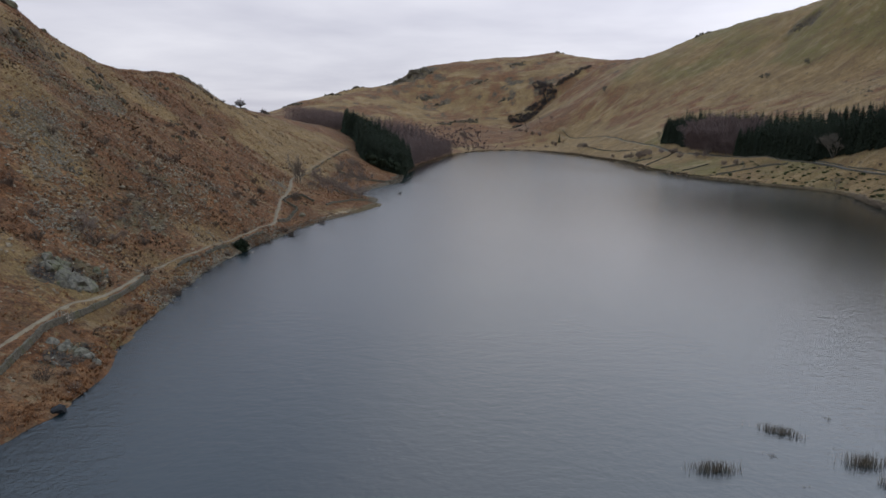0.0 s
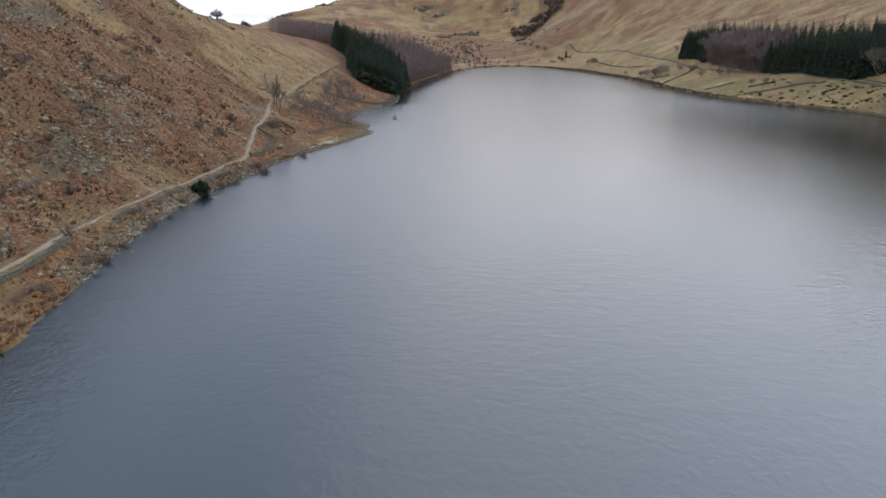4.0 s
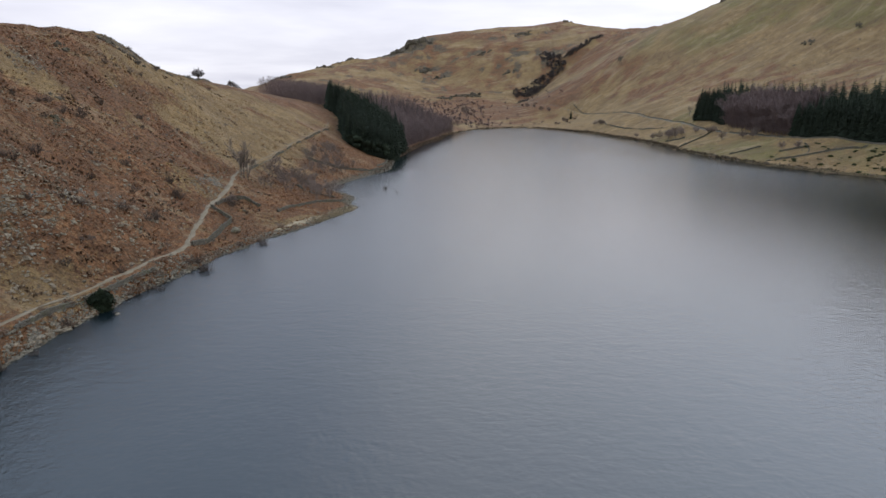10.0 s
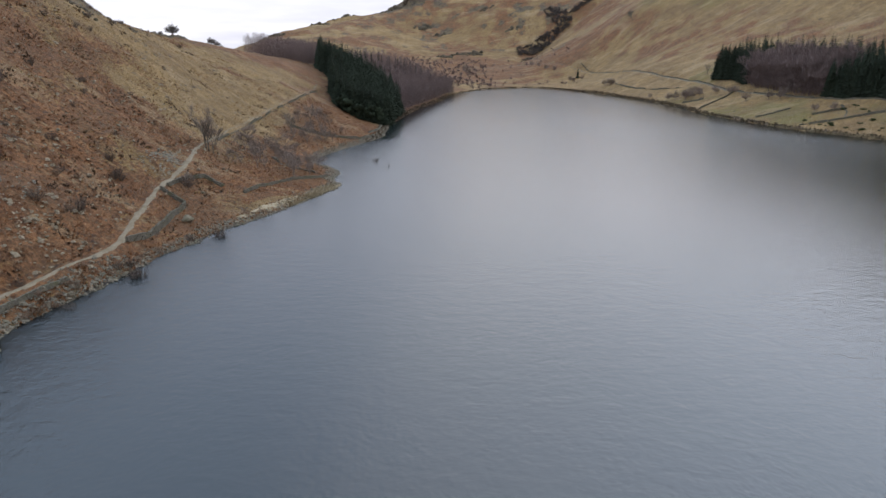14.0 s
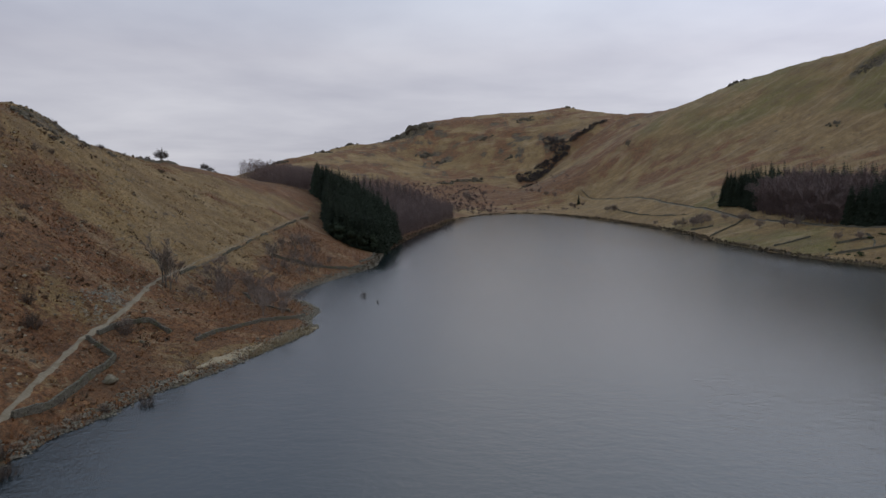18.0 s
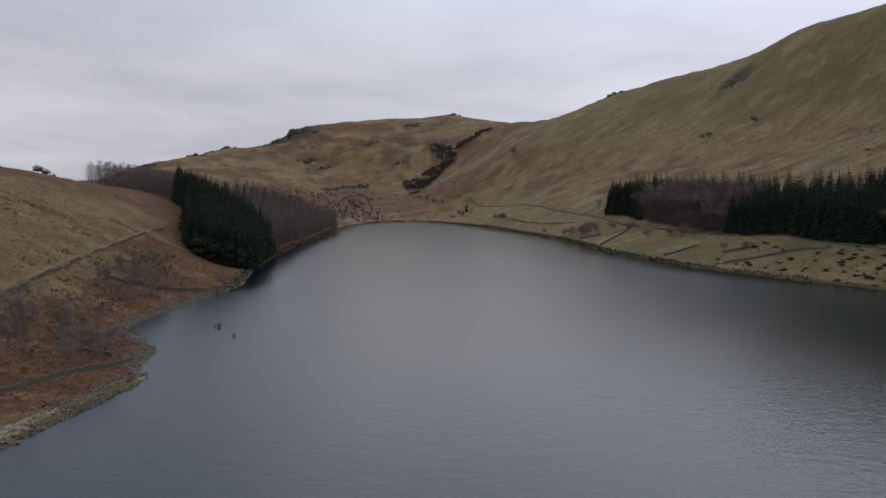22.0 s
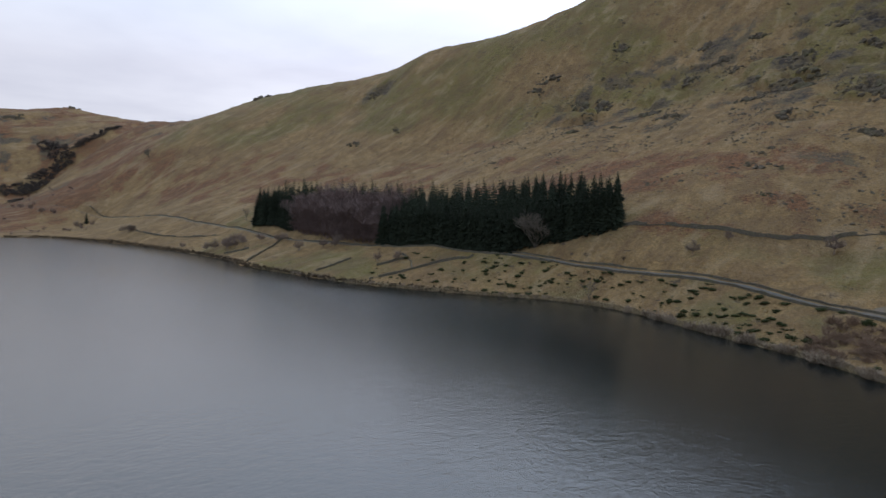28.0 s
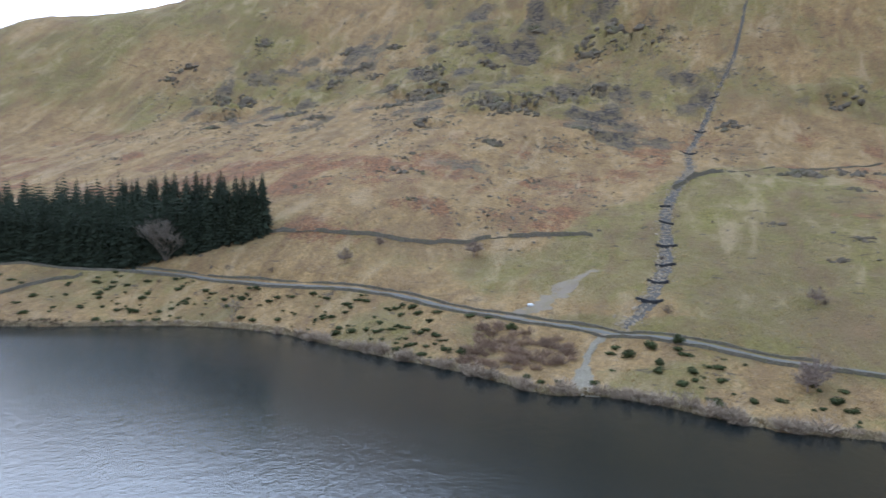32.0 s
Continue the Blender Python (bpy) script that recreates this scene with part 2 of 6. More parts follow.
def plant_material(name, dark, light, kind="object", rough=0.85, spread=1.0):
    m = Mat(name, rough)
    m.bsdf.inputs["Specular IOR Level"].default_value = 0.12
    dark, light = (tuple(c * k for c, k in zip(q, (1.06, 1.0, 0.93))) for q in (dark, light))
    f = m.noise(1.4 * spread, 3, 0.6)
    col = m.mix(m.ramp(f, (0.3, 0.0), (0.7, 1.0)), dark, light)
    shift = tuple(min(1.0, c * 1.35) for c in light)
    col = m.mix(m.ramp(m.random(kind), (0.0, 0.0), (1.0, 0.6)), col, shift)
    return m.done(col)


def way_material(name, dark, light, edge):
    m = Mat(name, 0.95)
    f, g = m.noise(0.3, 5, 0.65), m.noise(3.0, 4, 0.6)
    col = m.mix(m.ramp(f, (0.3, 0.0), (0.7, 1.0)), dark, light)
    col = m.mix(m.ramp(g, (0.45, 0.0), (0.7, 0.7)), col, edge)
    return m.done(col, f, 0.05, 0.7)


MAT_GROUND, MAT_WATER = ground_material(), water_material()
MAT_WALL = stone_material("dry_stone", (0.070, 0.059, 0.043), (0.230, 0.195, 0.144), 0.3, 0.6, "island")
MAT_ROCK = stone_material("grey_rock", (0.095, 0.073, 0.049), (0.350, 0.282, 0.196), 0.5, 0.35)
MAT_SCREE = stone_material("scree_stone", (0.120, 0.088, 0.056), (0.410, 0.318, 0.215), 0.4, 0.15, "island")
MAT_FAN = stone_material("fan_stone", (0.108, 0.090, 0.067), (0.350, 0.298, 0.225), 0.4, 0.25, "island")
MAT_CRAG = stone_material("crag_rock", (0.038, 0.029, 0.019), (0.175, 0.135, 0.090), 1.4, 0.5)
MAT_FELLSTONE = stone_material("fell_stone", (0.058, 0.045, 0.030), (0.235, 0.185, 0.128), 0.8, 0.3, "island")
MAT_WET_SHADED = stone_material("wet_and_shaded_rock", (0.018, 0.018, 0.02), (0.06, 0.058, 0.056), 0.3)
MAT_PALE = stone_material("pale_rock", (0.42, 0.41, 0.39), (0.72, 0.71, 0.68), 0.4)
MAT_PATH = way_material("path_gravel", (0.15, 0.113, 0.072), (0.285, 0.225, 0.152), (0.13, 0.092, 0.05))
MAT_SAND = way_material("pale_sand", (0.20, 0.150, 0.090), (0.40, 0.315, 0.200), (0.22, 0.160, 0.085))
MAT_LANE = way_material("worn_asphalt", (0.075, 0.069, 0.061), (0.125, 0.115, 0.101), (0.125, 0.104, 0.073))
MAT_TRACK = way_material("old_track", (0.140, 0.105, 0.072), (0.200, 0.155, 0.110), (0.150, 0.118, 0.055))
MAT_BED = stone_material("stream_bed", (0.040, 0.034, 0.028), (0.135, 0.116, 0.095), 0.5)
MAT_SPRUCE = plant_material("spruce_needles", (0.010, 0.0135, 0.0090), (0.024, 0.031, 0.019))
MAT_BARK = plant_material("dark_bark", (0.03, 0.026, 0.022), (0.08, 0.07, 0.06))
MAT_LARCH = plant_material("larch_twigs", (0.088, 0.064, 0.061), (0.185, 0.138, 0.130))
MAT_TWIG = plant_material("bare_twigs", (0.115, 0.090, 0.076), (0.225, 0.180, 0.155))
MAT_THORN = plant_material("thorn_twigs", (0.048, 0.037, 0.031), (0.115, 0.088, 0.072))
MAT_GREY = plant_material("grey_bare_wood", (0.088, 0.077, 0.064), (0.18, 0.158, 0.132))
MAT_GORSE = plant_material("gorse_leaf", (0.018, 0.025, 0.010), (0.046, 0.054, 0.021))
MAT_BRAMBLE = plant_material("bramble_stems", (0.125, 0.086, 0.062), (0.225, 0.160, 0.118))
MAT_PINE = plant_material("evergreen_leaf", (0.007, 0.011, 0.006), (0.019, 0.026, 0.013))
MAT_DOME = plant_material("pine_needles", (0.012, 0.0165, 0.0100), (0.030, 0.039, 0.023))
MAT_FERN = plant_material("dead_bracken", (0.125, 0.058, 0.027), (0.205, 0.100, 0.047), "island", spread=6)
MAT_TUSSOCK = plant_material("straw_tussock", (0.170, 0.112, 0.046), (0.32, 0.222, 0.102), "island", spread=6)
MAT_SALLOW = plant_material("sallow_twigs", (0.150, 0.120, 0.090), (0.285, 0.232, 0.178))
MAT_FRINGE = plant_material("brown_fringe", (0.046, 0.035, 0.024), (0.105, 0.080, 0.055), "island", spread=4)
MAT_SHORE = stone_material("shore_stone", (0.075, 0.060, 0.043), (0.300, 0.250, 0.180), 0.35, 0.3, "island")
MAT_REED = plant_material("dry_reed", (0.075, 0.063, 0.05), (0.18, 0.152, 0.115), "island")
MAT_SEDGE = plant_material("pale_sedge", (0.173, 0.133, 0.079), (0.317, 0.263, 0.176), "island", spread=4)
MAT_BRUSH = plant_material("dark_brush", (0.040, 0.026, 0.018), (0.100, 0.066, 0.044), "island", spread=5)
MAT_SCRUB = plant_material("grey_scrub", (0.048, 0.041, 0.039), (0.115, 0.099, 0.092))
MAT_WOOD = plant_material("weathered_timber", (0.14, 0.12, 0.095), (0.27, 0.24, 0.20))

# ---------------------------------------------------------------- the lie of the land
# the water's edge, walked from south to north, x and y in metres (water level is z = 0)
SHORE_WEST = [(-70, -260), (-66, -60), (-60, 60), (-55, 89), (-57, 101), (-61, 112), (-64, 136), (-67, 156), (-68, 176), (-67, 194),
              (-64, 214), (-60, 236), (-54, 264), (-46, 279), (-41, 299), (-34, 317), (-40, 325), (-39, 343), (-49, 355), (-55, 368),
              (-52, 385), (-47, 403), (-40, 424), (-35, 447), (-38, 490), (-33, 560), (-25, 640), (-12, 705), (-6, 765), (4, 825)]
SHORE_EAST = [(33, 905), (71, 950), (112, 938), (139, 858), (156, 765), (168, 690), (173, 612), (166, 578), (172, 523), (177, 478),
              (188, 446), (198, 421), (208, 404), (217, 382), (219, 358), (211, 334), (203, 312), (198, 291), (191, 274), (185, 264),
              (190, 255), (189, 244), (184, 233), (180, 220), (182, 205), (186, 150), (178, 40), (150, -140), (60, -290)]
# spot heights x, y, z along the fellsides, crests and valley floor
WEST_SPOTS = [(-62, 99, 2.8), (-82, 128, 10), (-76, 155, 3), (-72, 205, 2), (-69, 242, 2.2), (-73, 268, 6), (-62, 288, 4.6), (-79, 313, 11),
              (-83, 395, 14), (-83, 438, 17.5), (-75, 243, 9), (-83, 275, 13), (-84, 218, 17), (-102, 242, 26), (-110, 278, 33.6),
              (-118, 276, 38.6), (-117, 302, 36.8), (-112, 318, 32.6), (-123, 268, 40.4), (-78, 531, 17), (-100, 180, 24), (-47, 320, 2.5),
              (-60, 345, 4), (-58, 330, 4), (-62, 400, 6), (-50, 450, 6), (-90, 90, 15), (-95, 0, 18), (-100, -150, 20)]
WEST_CREST = [(-167, 249, 84), (-164, 263, 78), (-161, 288, 69), (-159, 312, 65), (-155, 355, 66), (-165, 392, 68.5), (-146, 394, 57.5), (-156, 395, 64), (-169, 360, 65.5), (-180, 375, 64), (-158, 414, 58),
              (-164, 450, 55), (-167, 486, 51), (-168, 521, 50), (-172, 572, 48), (-171, 626, 42), (-168, 690, 38), (-230, 400, 58), (-205, 330, 66),
              (-260, 520, 42), (-300, 280, 92), (-260, 660, 42), (-104, 626, 31), (-140, 660, 38), (-50, 790, 22), (-130, 800, 40),
              (-150, 140, 62), (-170, 0, 70), (-300, 0, 120), (-260, 950, 40)]
HEAD_SPOTS = [(-90, 960, 14), (27, 1288, 36), (-20, 1120, 16), (60, 1050, 10), (-150, 1200, 40), (-323, 1336, 74), (-269, 1450, 99), (-220, 1509, 111),
              (-140, 1570, 130), (-78, 1594, 166), (-2, 1626, 182), (90, 1654, 194), (183, 1666, 199), (263, 1654, 207), (314, 1543, 184), (345, 1625, 183), (420, 1620, 174), (-160, 1690, 115),
              (368, 1427, 166), (-116, 1545, 138), (155, 1330, 56), (213, 1373, 108), (128, 1180, 34), (100, 1450, 118), (200, 1520, 160),
              (-30, 1450, 90), (162, 998, 9), (-400, 1320, 48), (-520, 1500, 40), (-500, 2200, 40), (250, 2250, 120), (900, 2200, 140), (-450, 1100, 50)]
EAST_SPOTS = [(164, 815, 9), (204, 740, 17), (221, 677, 20), (253, 1083, 97), (368, 781, 92), (428, 690, 101), (383, 585, 77), (480, 584, 122),
              (549, 515, 172), (557, 303, 161), (445, 346, 98), (378, 286, 52), (303, 344, 40), (263, 390, 27), (301, 265, 28), (365, 230, 52),
              (446, 227, 71), (280, 310, 20), (243, 333, 13), (232, 291, 8.2), (222, 261, 4.5), (247, 250, 13), (298, 243, 26), (238, 420, 13),
              (470, 212, 84), (232, 520, 15), (200, 590, 9), (260, 150, 16), (350, 130, 46), (500, 120, 92)]
# the unseen crest at x 695 to 705 is raised to darken the lake's reflection
EAST_CREST = [(420, 1128, 183), (443, 870, 154), (489, 845, 205), (451, 985, 186), (536, 760, 219), (504, 1018, 201), (533, 960, 210), (583, 821, 230), (604, 767, 242),
              (633, 715, 257), (583, 671, 246), (640, 560, 278), (695, 400, 345),
              (705, 250, 400), (705, 60, 400), (367, 1243, 159), (330, 1400, 164), (800, 900, 215), (800, 1300, 160), (1000, 500, 300),
              (1100, 0, 280), (400, -200, 60), (0, -420, 14), (700, -400, 160), (-300, -400, 90)]


# the lakeside footpath and the lane along the far shore
PATH = [(-66, 60), (-70, 94), (-72, 110), (-73, 118), (-72, 126), (-73, 140), (-76, 154), (-75, 164), (-74, 178), (-73, 192), (-71, 207),
        (-68, 221), (-66.5, 237), (-69, 250), (-72, 266), (-74, 276), (-74, 288), (-75.5, 302), (-79.5, 316), (-81, 334), (-81, 352),
        (-83, 380), (-83, 400), (-82.5, 425), (-82, 445), (-82, 470), (-84, 515), (-88, 549)]
LANE = [(205, 130), (211, 185), (213, 198), (214, 210), (217, 221), (222, 233), (225.5, 246), (230, 261), (232, 275), (233, 292), (235.5, 307), (240, 325),
        (241, 347), (241, 370), (240, 394), (239.5, 417), (238, 440), (235.5, 470), (231, 497), (228, 511), (223, 534), (212, 579),
        (209, 613), (210, 662), (208, 712), (203, 761), (195, 830), (191, 920), (172, 1040), (110, 1138), (65, 1229)]


def resample(line, step):
    """Points every step metres along a line of (x, y)."""
    p = np.array(line, float)
    s = np.r_[0, np.cumsum(np.hypot(*np.diff(p, axis=0).T))]
    at = np.linspace(0, s[-1], max(2, int(s[-1] / step) + 1))
    return np.stack([np.interp(at, s, p[:, k]) for k in range(p.shape[1])], 1)


def smooth_line(line, step, rounds=2):
    """The line with its corners cut and resampled."""
    p = np.array(line, float)
    for _ in range(rounds):
        q = np.empty((2 * len(p) - 2, p.shape[1]))
        q[0::2], q[1::2] = 0.75 * p[:-1] + 0.25 * p[1:], 0.25 * p[:-1] + 0.75 * p[1:]
        p = np.vstack([p[:1], q, p[-1:]])
    return resample(p, step)


LAKE = np.vstack([smooth_line(SHORE_WEST, 4, 1), smooth_line(SHORE_EAST, 4, 1)])


def lattice(ix, iy, seed):
    """A repeatable random value in -1..1 for each whole-numbered cell."""
    n = (ix * 374761393 + iy * 668265263 + seed * 974634777) & 0x7FFFFFFF
    n = ((n ^ (n >> 13)) * 1274126177) & 0x7FFFFFFF
    return ((n ^ (n >> 16)) & 0xFFFF) / 32767.5 - 1


def value_noise(x, y, size, seed=0):
    u, v = np.asarray(x, float) / size, np.asarray(y, float) / size
    iu, iv = np.floor(u).astype(np.int64), np.floor(v).astype(np.int64)
    fu, fv = u - iu, v - iv
    fu, fv = fu * fu * fu * (fu * (fu * 6 - 15) + 10), fv * fv * fv * (fv * (fv * 6 - 15) + 10)
    a, b = lattice(iu, iv, seed), lattice(iu + 1, iv, seed)
    c, d = lattice(iu, iv + 1, seed), lattice(iu + 1, iv + 1, seed)
    return (a * (1 - fu) + b * fu) * (1 - fv) + (c * (1 - fu) + d * fu) * fv


def fractal(x, y, size, octaves=4, seed=0, gain=0.5):
    out, amp = 0.0, 1.0
    ca, sa = math.cos(0.6), math.sin(0.6)
    for k in range(octaves):
        out = out + amp * value_noise(x, y, size, seed + k)
        x, y = x * ca - y * sa, x * sa + y * ca
        size, amp = size * 0.5, amp * gain
    return out


def shore_distance(x, y):
    """Metres from the water's edge: positive on land, negative over the lake."""
    shape = np.shape(x)
    px, py = np.ravel(x), np.ravel(y)
    best, inside = np.full(px.shape, 1e12), np.zeros(px.shape, bool)
    ends = np.roll(LAKE, -1, axis=0)
    for (ax, ay), (bx, by) in zip(LAKE, ends):
        dx, dy = bx - ax, by - ay
        k = np.clip(((px - ax) * dx + (py - ay) * dy) / (dx * dx + dy * dy + 1e-9), 0, 1)
        best = np.minimum(best, (px - ax - k * dx) ** 2 + (py - ay - k * dy) ** 2)
        if ay != by:
            inside ^= ((ay > py) != (by > py)) & (px < (bx - ax) * (py - ay) / (by - ay) + ax)
    return (np.sqrt(best) * np.where(inside, -1, 1)).reshape(shape)


def spread(knots):
    """Grid lines from (position, spacing) knots, the spacing growing evenly between them."""
    out = [knots[0][0]]
    where, gaps = [k[0] for k in knots], [k[1] for k in knots]
    while out[-1] < where[-1]:
        out.append(out[-1] + float(np.interp(out[-1], where, gaps)))
    return np.array(out)


GX = spread([(-1500, 90), (-420, 14), (-210, 3), (-150, 2), (-40, 1.6), (-20, 3), (20, 14), (150, 6), (175, 1.9), (300, 2.2), (430, 2.2), (600, 2.8), (720, 9), (1700, 90)])
GY = spread([(-900, 80), (0, 12), (60, 2.2), (110, 1.7), (430, 2.0), (560, 3.2), (1000, 6), (1700, 8), (1900, 30), (3000, 110)])
XX, YY = np.meshgrid(GX, GY, indexing="ij")


def thin_plate(spots, loose):
    """A smooth surface through spot heights (x, y, z), each held within its looseness."""
    p = np.array(spots, float)
    q = p[:, :2] / 100

    def kernel(r2):
        return r2 * np.log(r2 + 1e-9)

    n = len(p)
    m = np.zeros((n + 3, n + 3))
    m[:n, :n] = kernel(((q[:, None] - q[None]) ** 2).sum(-1)) + np.diag(loose)
    m[:n, n], m[:n, n + 1:] = 1, q
    m[n, :n], m[n + 1:, :n] = 1, q.T
    w = np.linalg.solve(m, np.r_[p[:, 2], 0, 0, 0])

    def height(x, y):
        out = w[n] + w[n + 1] * x / 100 + w[n + 2] * y / 100
        for (cx, cy), k in zip(q, w[:n]):
            out = out + k * kernel((x / 100 - cx) ** 2 + (y / 100 - cy) ** 2)
        return out

    return height


edge_line = np.vstack([resample(SHORE_WEST, 16), resample(SHORE_EAST, 16)])
land = WEST_SPOTS + WEST_CREST + HEAD_SPOTS + EAST_SPOTS + EAST_CREST
all_spots = [(x, y, 0.0) for x, y in edge_line] + land + [(60, y, -12) for y in range(-200, 860, 90)] + \
            [(x, y, 70) for x, y in ((-1400, -800), (-1400, 1000), (-1400, 2900), (1600, 2900), (1600, 1200), (1600, -800), (100, -880), (200, 2900))]
surface = thin_plate(all_spots, [0.0] * len(edge_line) + [0.004] * len(land) + [0.05] * (len(all_spots) - len(edge_line) - len(land)))

DD = shore_distance(XX, YY)
ZZ = surface(XX, YY)
near_edge = np.clip(DD / 30, 0, 1)
rough = np.clip(np.clip(DD, 0, None) / 60, 0, 1)
away = np.clip((np.abs(XX - 60) - 260) / 250, 0, 1) + np.clip((YY - 900) / 400, 0, 1)
ZZ = ZZ + rough * (0.55 * fractal(XX, YY, 22, 3, 11) + 2.2 * np.clip(away, 0, 1) * fractal(XX, YY, 60, 5, 23, 0.55))
ZZ = ZZ + 0.22 * near_edge * fractal(XX, YY, 7, 2, 31)
# crags: x, y, half widths, turn in degrees and height of the rock steps
CRAGS = [(468, 346, 20, 30, 0, 5.0), (500, 322, 16, 20, 0, 4.0), (562, 290, 15, 42, 0, 7.0), (480, 420, 18, 28, 0, 4.5), (519, 424, 13, 18, 0, 3.5), (513, 296, 12, 15, 0, 3.0),
         (413, 385, 10, 17, 0, 2.2), (449, 873, 20, 30, 0, 5.0), (465, 580, 20, 28, 0, 5.0), (484, 515, 17, 24, 0, 3.5), (442, 285, 14, 22, 0, 2.2), (440, 368, 13, 17, 0, 3.0),
         (510, 151, 14, 30, 0, 4.0), (395, 178, 12, 22, 0, 2.0), (540, 380, 30, 60, 0, 2.6), (600, 330, 30, 80, 0, 4.0), (370, 330, 22, 30, 0, 1.0), (418, 1128, 24, 34, 0, 6.0),
         (-164, 254, 8, 17, 0, 3.0), (-148, 236, 7, 15, 0, 2.6), (-140, 258, 6, 13, 0, 1.8), (-158, 292, 7, 12, 0, 1.8), (-160, 396, 11, 13, 0, 2.0), (-128, 206, 9, 18, 0, 1.6),
         (-112, 262, 9, 9, 0, 1.0), (-96, 216, 11, 18, 0, 1.0), (-90, 180, 9, 14, 0, 1.0), (-82, 131, 7, 9, 0, 2.0), (-63, 101, 3.4, 7, 10, 1.0), (-135, 330, 12, 26, 0, 0.9),
         (-110, 1546, 75, 26, 0, 10.0), (-235, 1490, 60, 40, 0, 8.0), (-320, 1345, 50, 30, 0, 7.0), (5, 1300, 55, 26, 0, 5.0), (70, 1450, 150, 70, 0, 4.0), (160, 1570, 110, 45, 0, 5.0),
         (-60, 1430, 60, 40, 0, 5.0), (250, 1640, 40, 20, 0, 5.0)]


def crag_field(x, y):
    """How craggy the ground is, the rock's step height there, and the broken pattern of its steps, 0 to 1."""
    much, step = np.zeros(np.shape(x)), np.zeros(np.shape(x))
    for cx, cy, rx, ry, turn, high in CRAGS:
        k = np.clip(1.35 - np.hypot((x - cx) / rx, (y - cy) / ry), 0, 1)
        much, step = np.maximum(much, k), np.maximum(step, k * high)
    flat = np.clip((y - 900) / 200, 0, 1)
    ledges = np.clip((fractal(x, y, 30, 3, 131) - 0.03) * 3, 0, 1) * np.clip(1.3 - np.hypot((x - 535) / 125, (y - 400) / 240), 0, 1)
    much, step = np.maximum(much, ledges * 0.8), np.maximum(step, ledges * 2.6)
    broken = fractal(x * (1.7 - flat), y * (0.8 + 0.8 * flat), 15, 4, 121, 0.6) * (1 - flat) + fractal(x * 0.8, y * 1.6, 34, 4, 122, 0.6) * flat
    return much, step, np.clip((broken + 0.12) * 6, 0, 1)


_much, _step, _broken = crag_field(XX, YY)
ZZ = ZZ + np.clip(DD / 10, 0, 1) * _step * (_broken - 0.45) * np.where((XX > 150) & (YY < 900), 1.7, 0.8)
ZZ = ZZ + np.clip((DD - 3) / 12, 0, 1) * (0.34 * fractal(XX, YY, 5.2, 2, 33) + 0.5 * fractal(XX, YY, 11, 2, 35)) * np.where(XX < 100, 1.0, 0.8)
DDr = DD + 1.1 * value_noise(XX, YY, 6, 3) + 0.6 * value_noise(XX, YY, 2.6, 4)
bank = 0.35 * np.clip(DDr, 0, 1.2) + 0.06 * np.clip(DDr, 0, 40)
ZZ = np.where(DDr > 0, np.maximum(ZZ, bank), np.minimum(ZZ, 0.12 * np.clip(DDr, -60, 0) - 0.05))


def bench(line, half, blend):
    """Cuts a level shelf for a way into the slope."""
    global ZZ
    way = smooth_line(line, 2.0)
    i = np.clip(np.searchsorted(GX, way[:, 0]) - 1, 0, len(GX) - 2)
    j = np.clip(np.searchsorted(GY, way[:, 1]) - 1, 0, len(GY) - 2)
    z = ZZ[i, j]
    for _ in range(12):
        z = np.r_[z[:1], 0.25 * z[:-2] + 0.5 * z[1:-1] + 0.25 * z[2:], z[-1:]]
    lo, hi = way.min(0) - half - blend, way.max(0) + half + blend
    a, b = np.searchsorted(GX, (lo[0], hi[0]))
    c, d = np.searchsorted(GY, (lo[1], hi[1]))
    px, py = XX[a:b, c:d], YY[a:b, c:d]
    best, level = np.full(px.shape, 1e9), np.zeros(px.shape)
    for (x, y), h in zip(way, z):
        r = (px - x) ** 2 + (py - y) ** 2
        level, best = np.where(r < best, h, level), np.minimum(best, r)
    k = np.clip((half + blend - np.sqrt(best)) / blend, 0, 1)
    ZZ[a:b, c:d] = ZZ[a:b, c:d] * (1 - k) + level * k


bench(PATH, 1.2, 2.4)
bench(LANE, 2.4, 3.0)


def gully(line, depth, wide):
    """Carves a ravine or beck course into the slope."""
    global ZZ
    best = np.full(XX.shape, 1e9)
    for x, y in resample(line, wide * 0.4):
        best = np.minimum(best, (XX - x) ** 2 + (YY - y) ** 2)
    ZZ = ZZ - depth * np.clip(1 - np.sqrt(best) / wide, 0, 1) ** 1.3 * (DD > 4)


gully([(104, 1215), (138, 1300), (172, 1335), (205, 1350), (240, 1362), (275, 1385), (330, 1440)], 11, 34)
gully([(585, 202), (509, 225), (443, 241), (410, 237), (360, 243), (297, 245), (246, 247), (233, 253)], 1.5, 7)
gully([(225, 258), (210, 260), (192, 258)], 1.0, 5)


def ground_z(x, y):
    """The height of the ground sheet, as its mesh lies."""
    i = np.clip(np.searchsorted(GX, x) - 1, 0, len(GX) - 2)
    j = np.clip(np.searchsorted(GY, y) - 1, 0, len(GY) - 2)
    u, v = (x - GX[i]) / (GX[i + 1] - GX[i]), (y - GY[j]) / (GY[j + 1] - GY[j])
    return (ZZ[i, j] * (1 - u) + ZZ[i + 1, j] * u) * (1 - v) + (ZZ[i, j + 1] * (1 - u) + ZZ[i + 1, j + 1] * u) * v

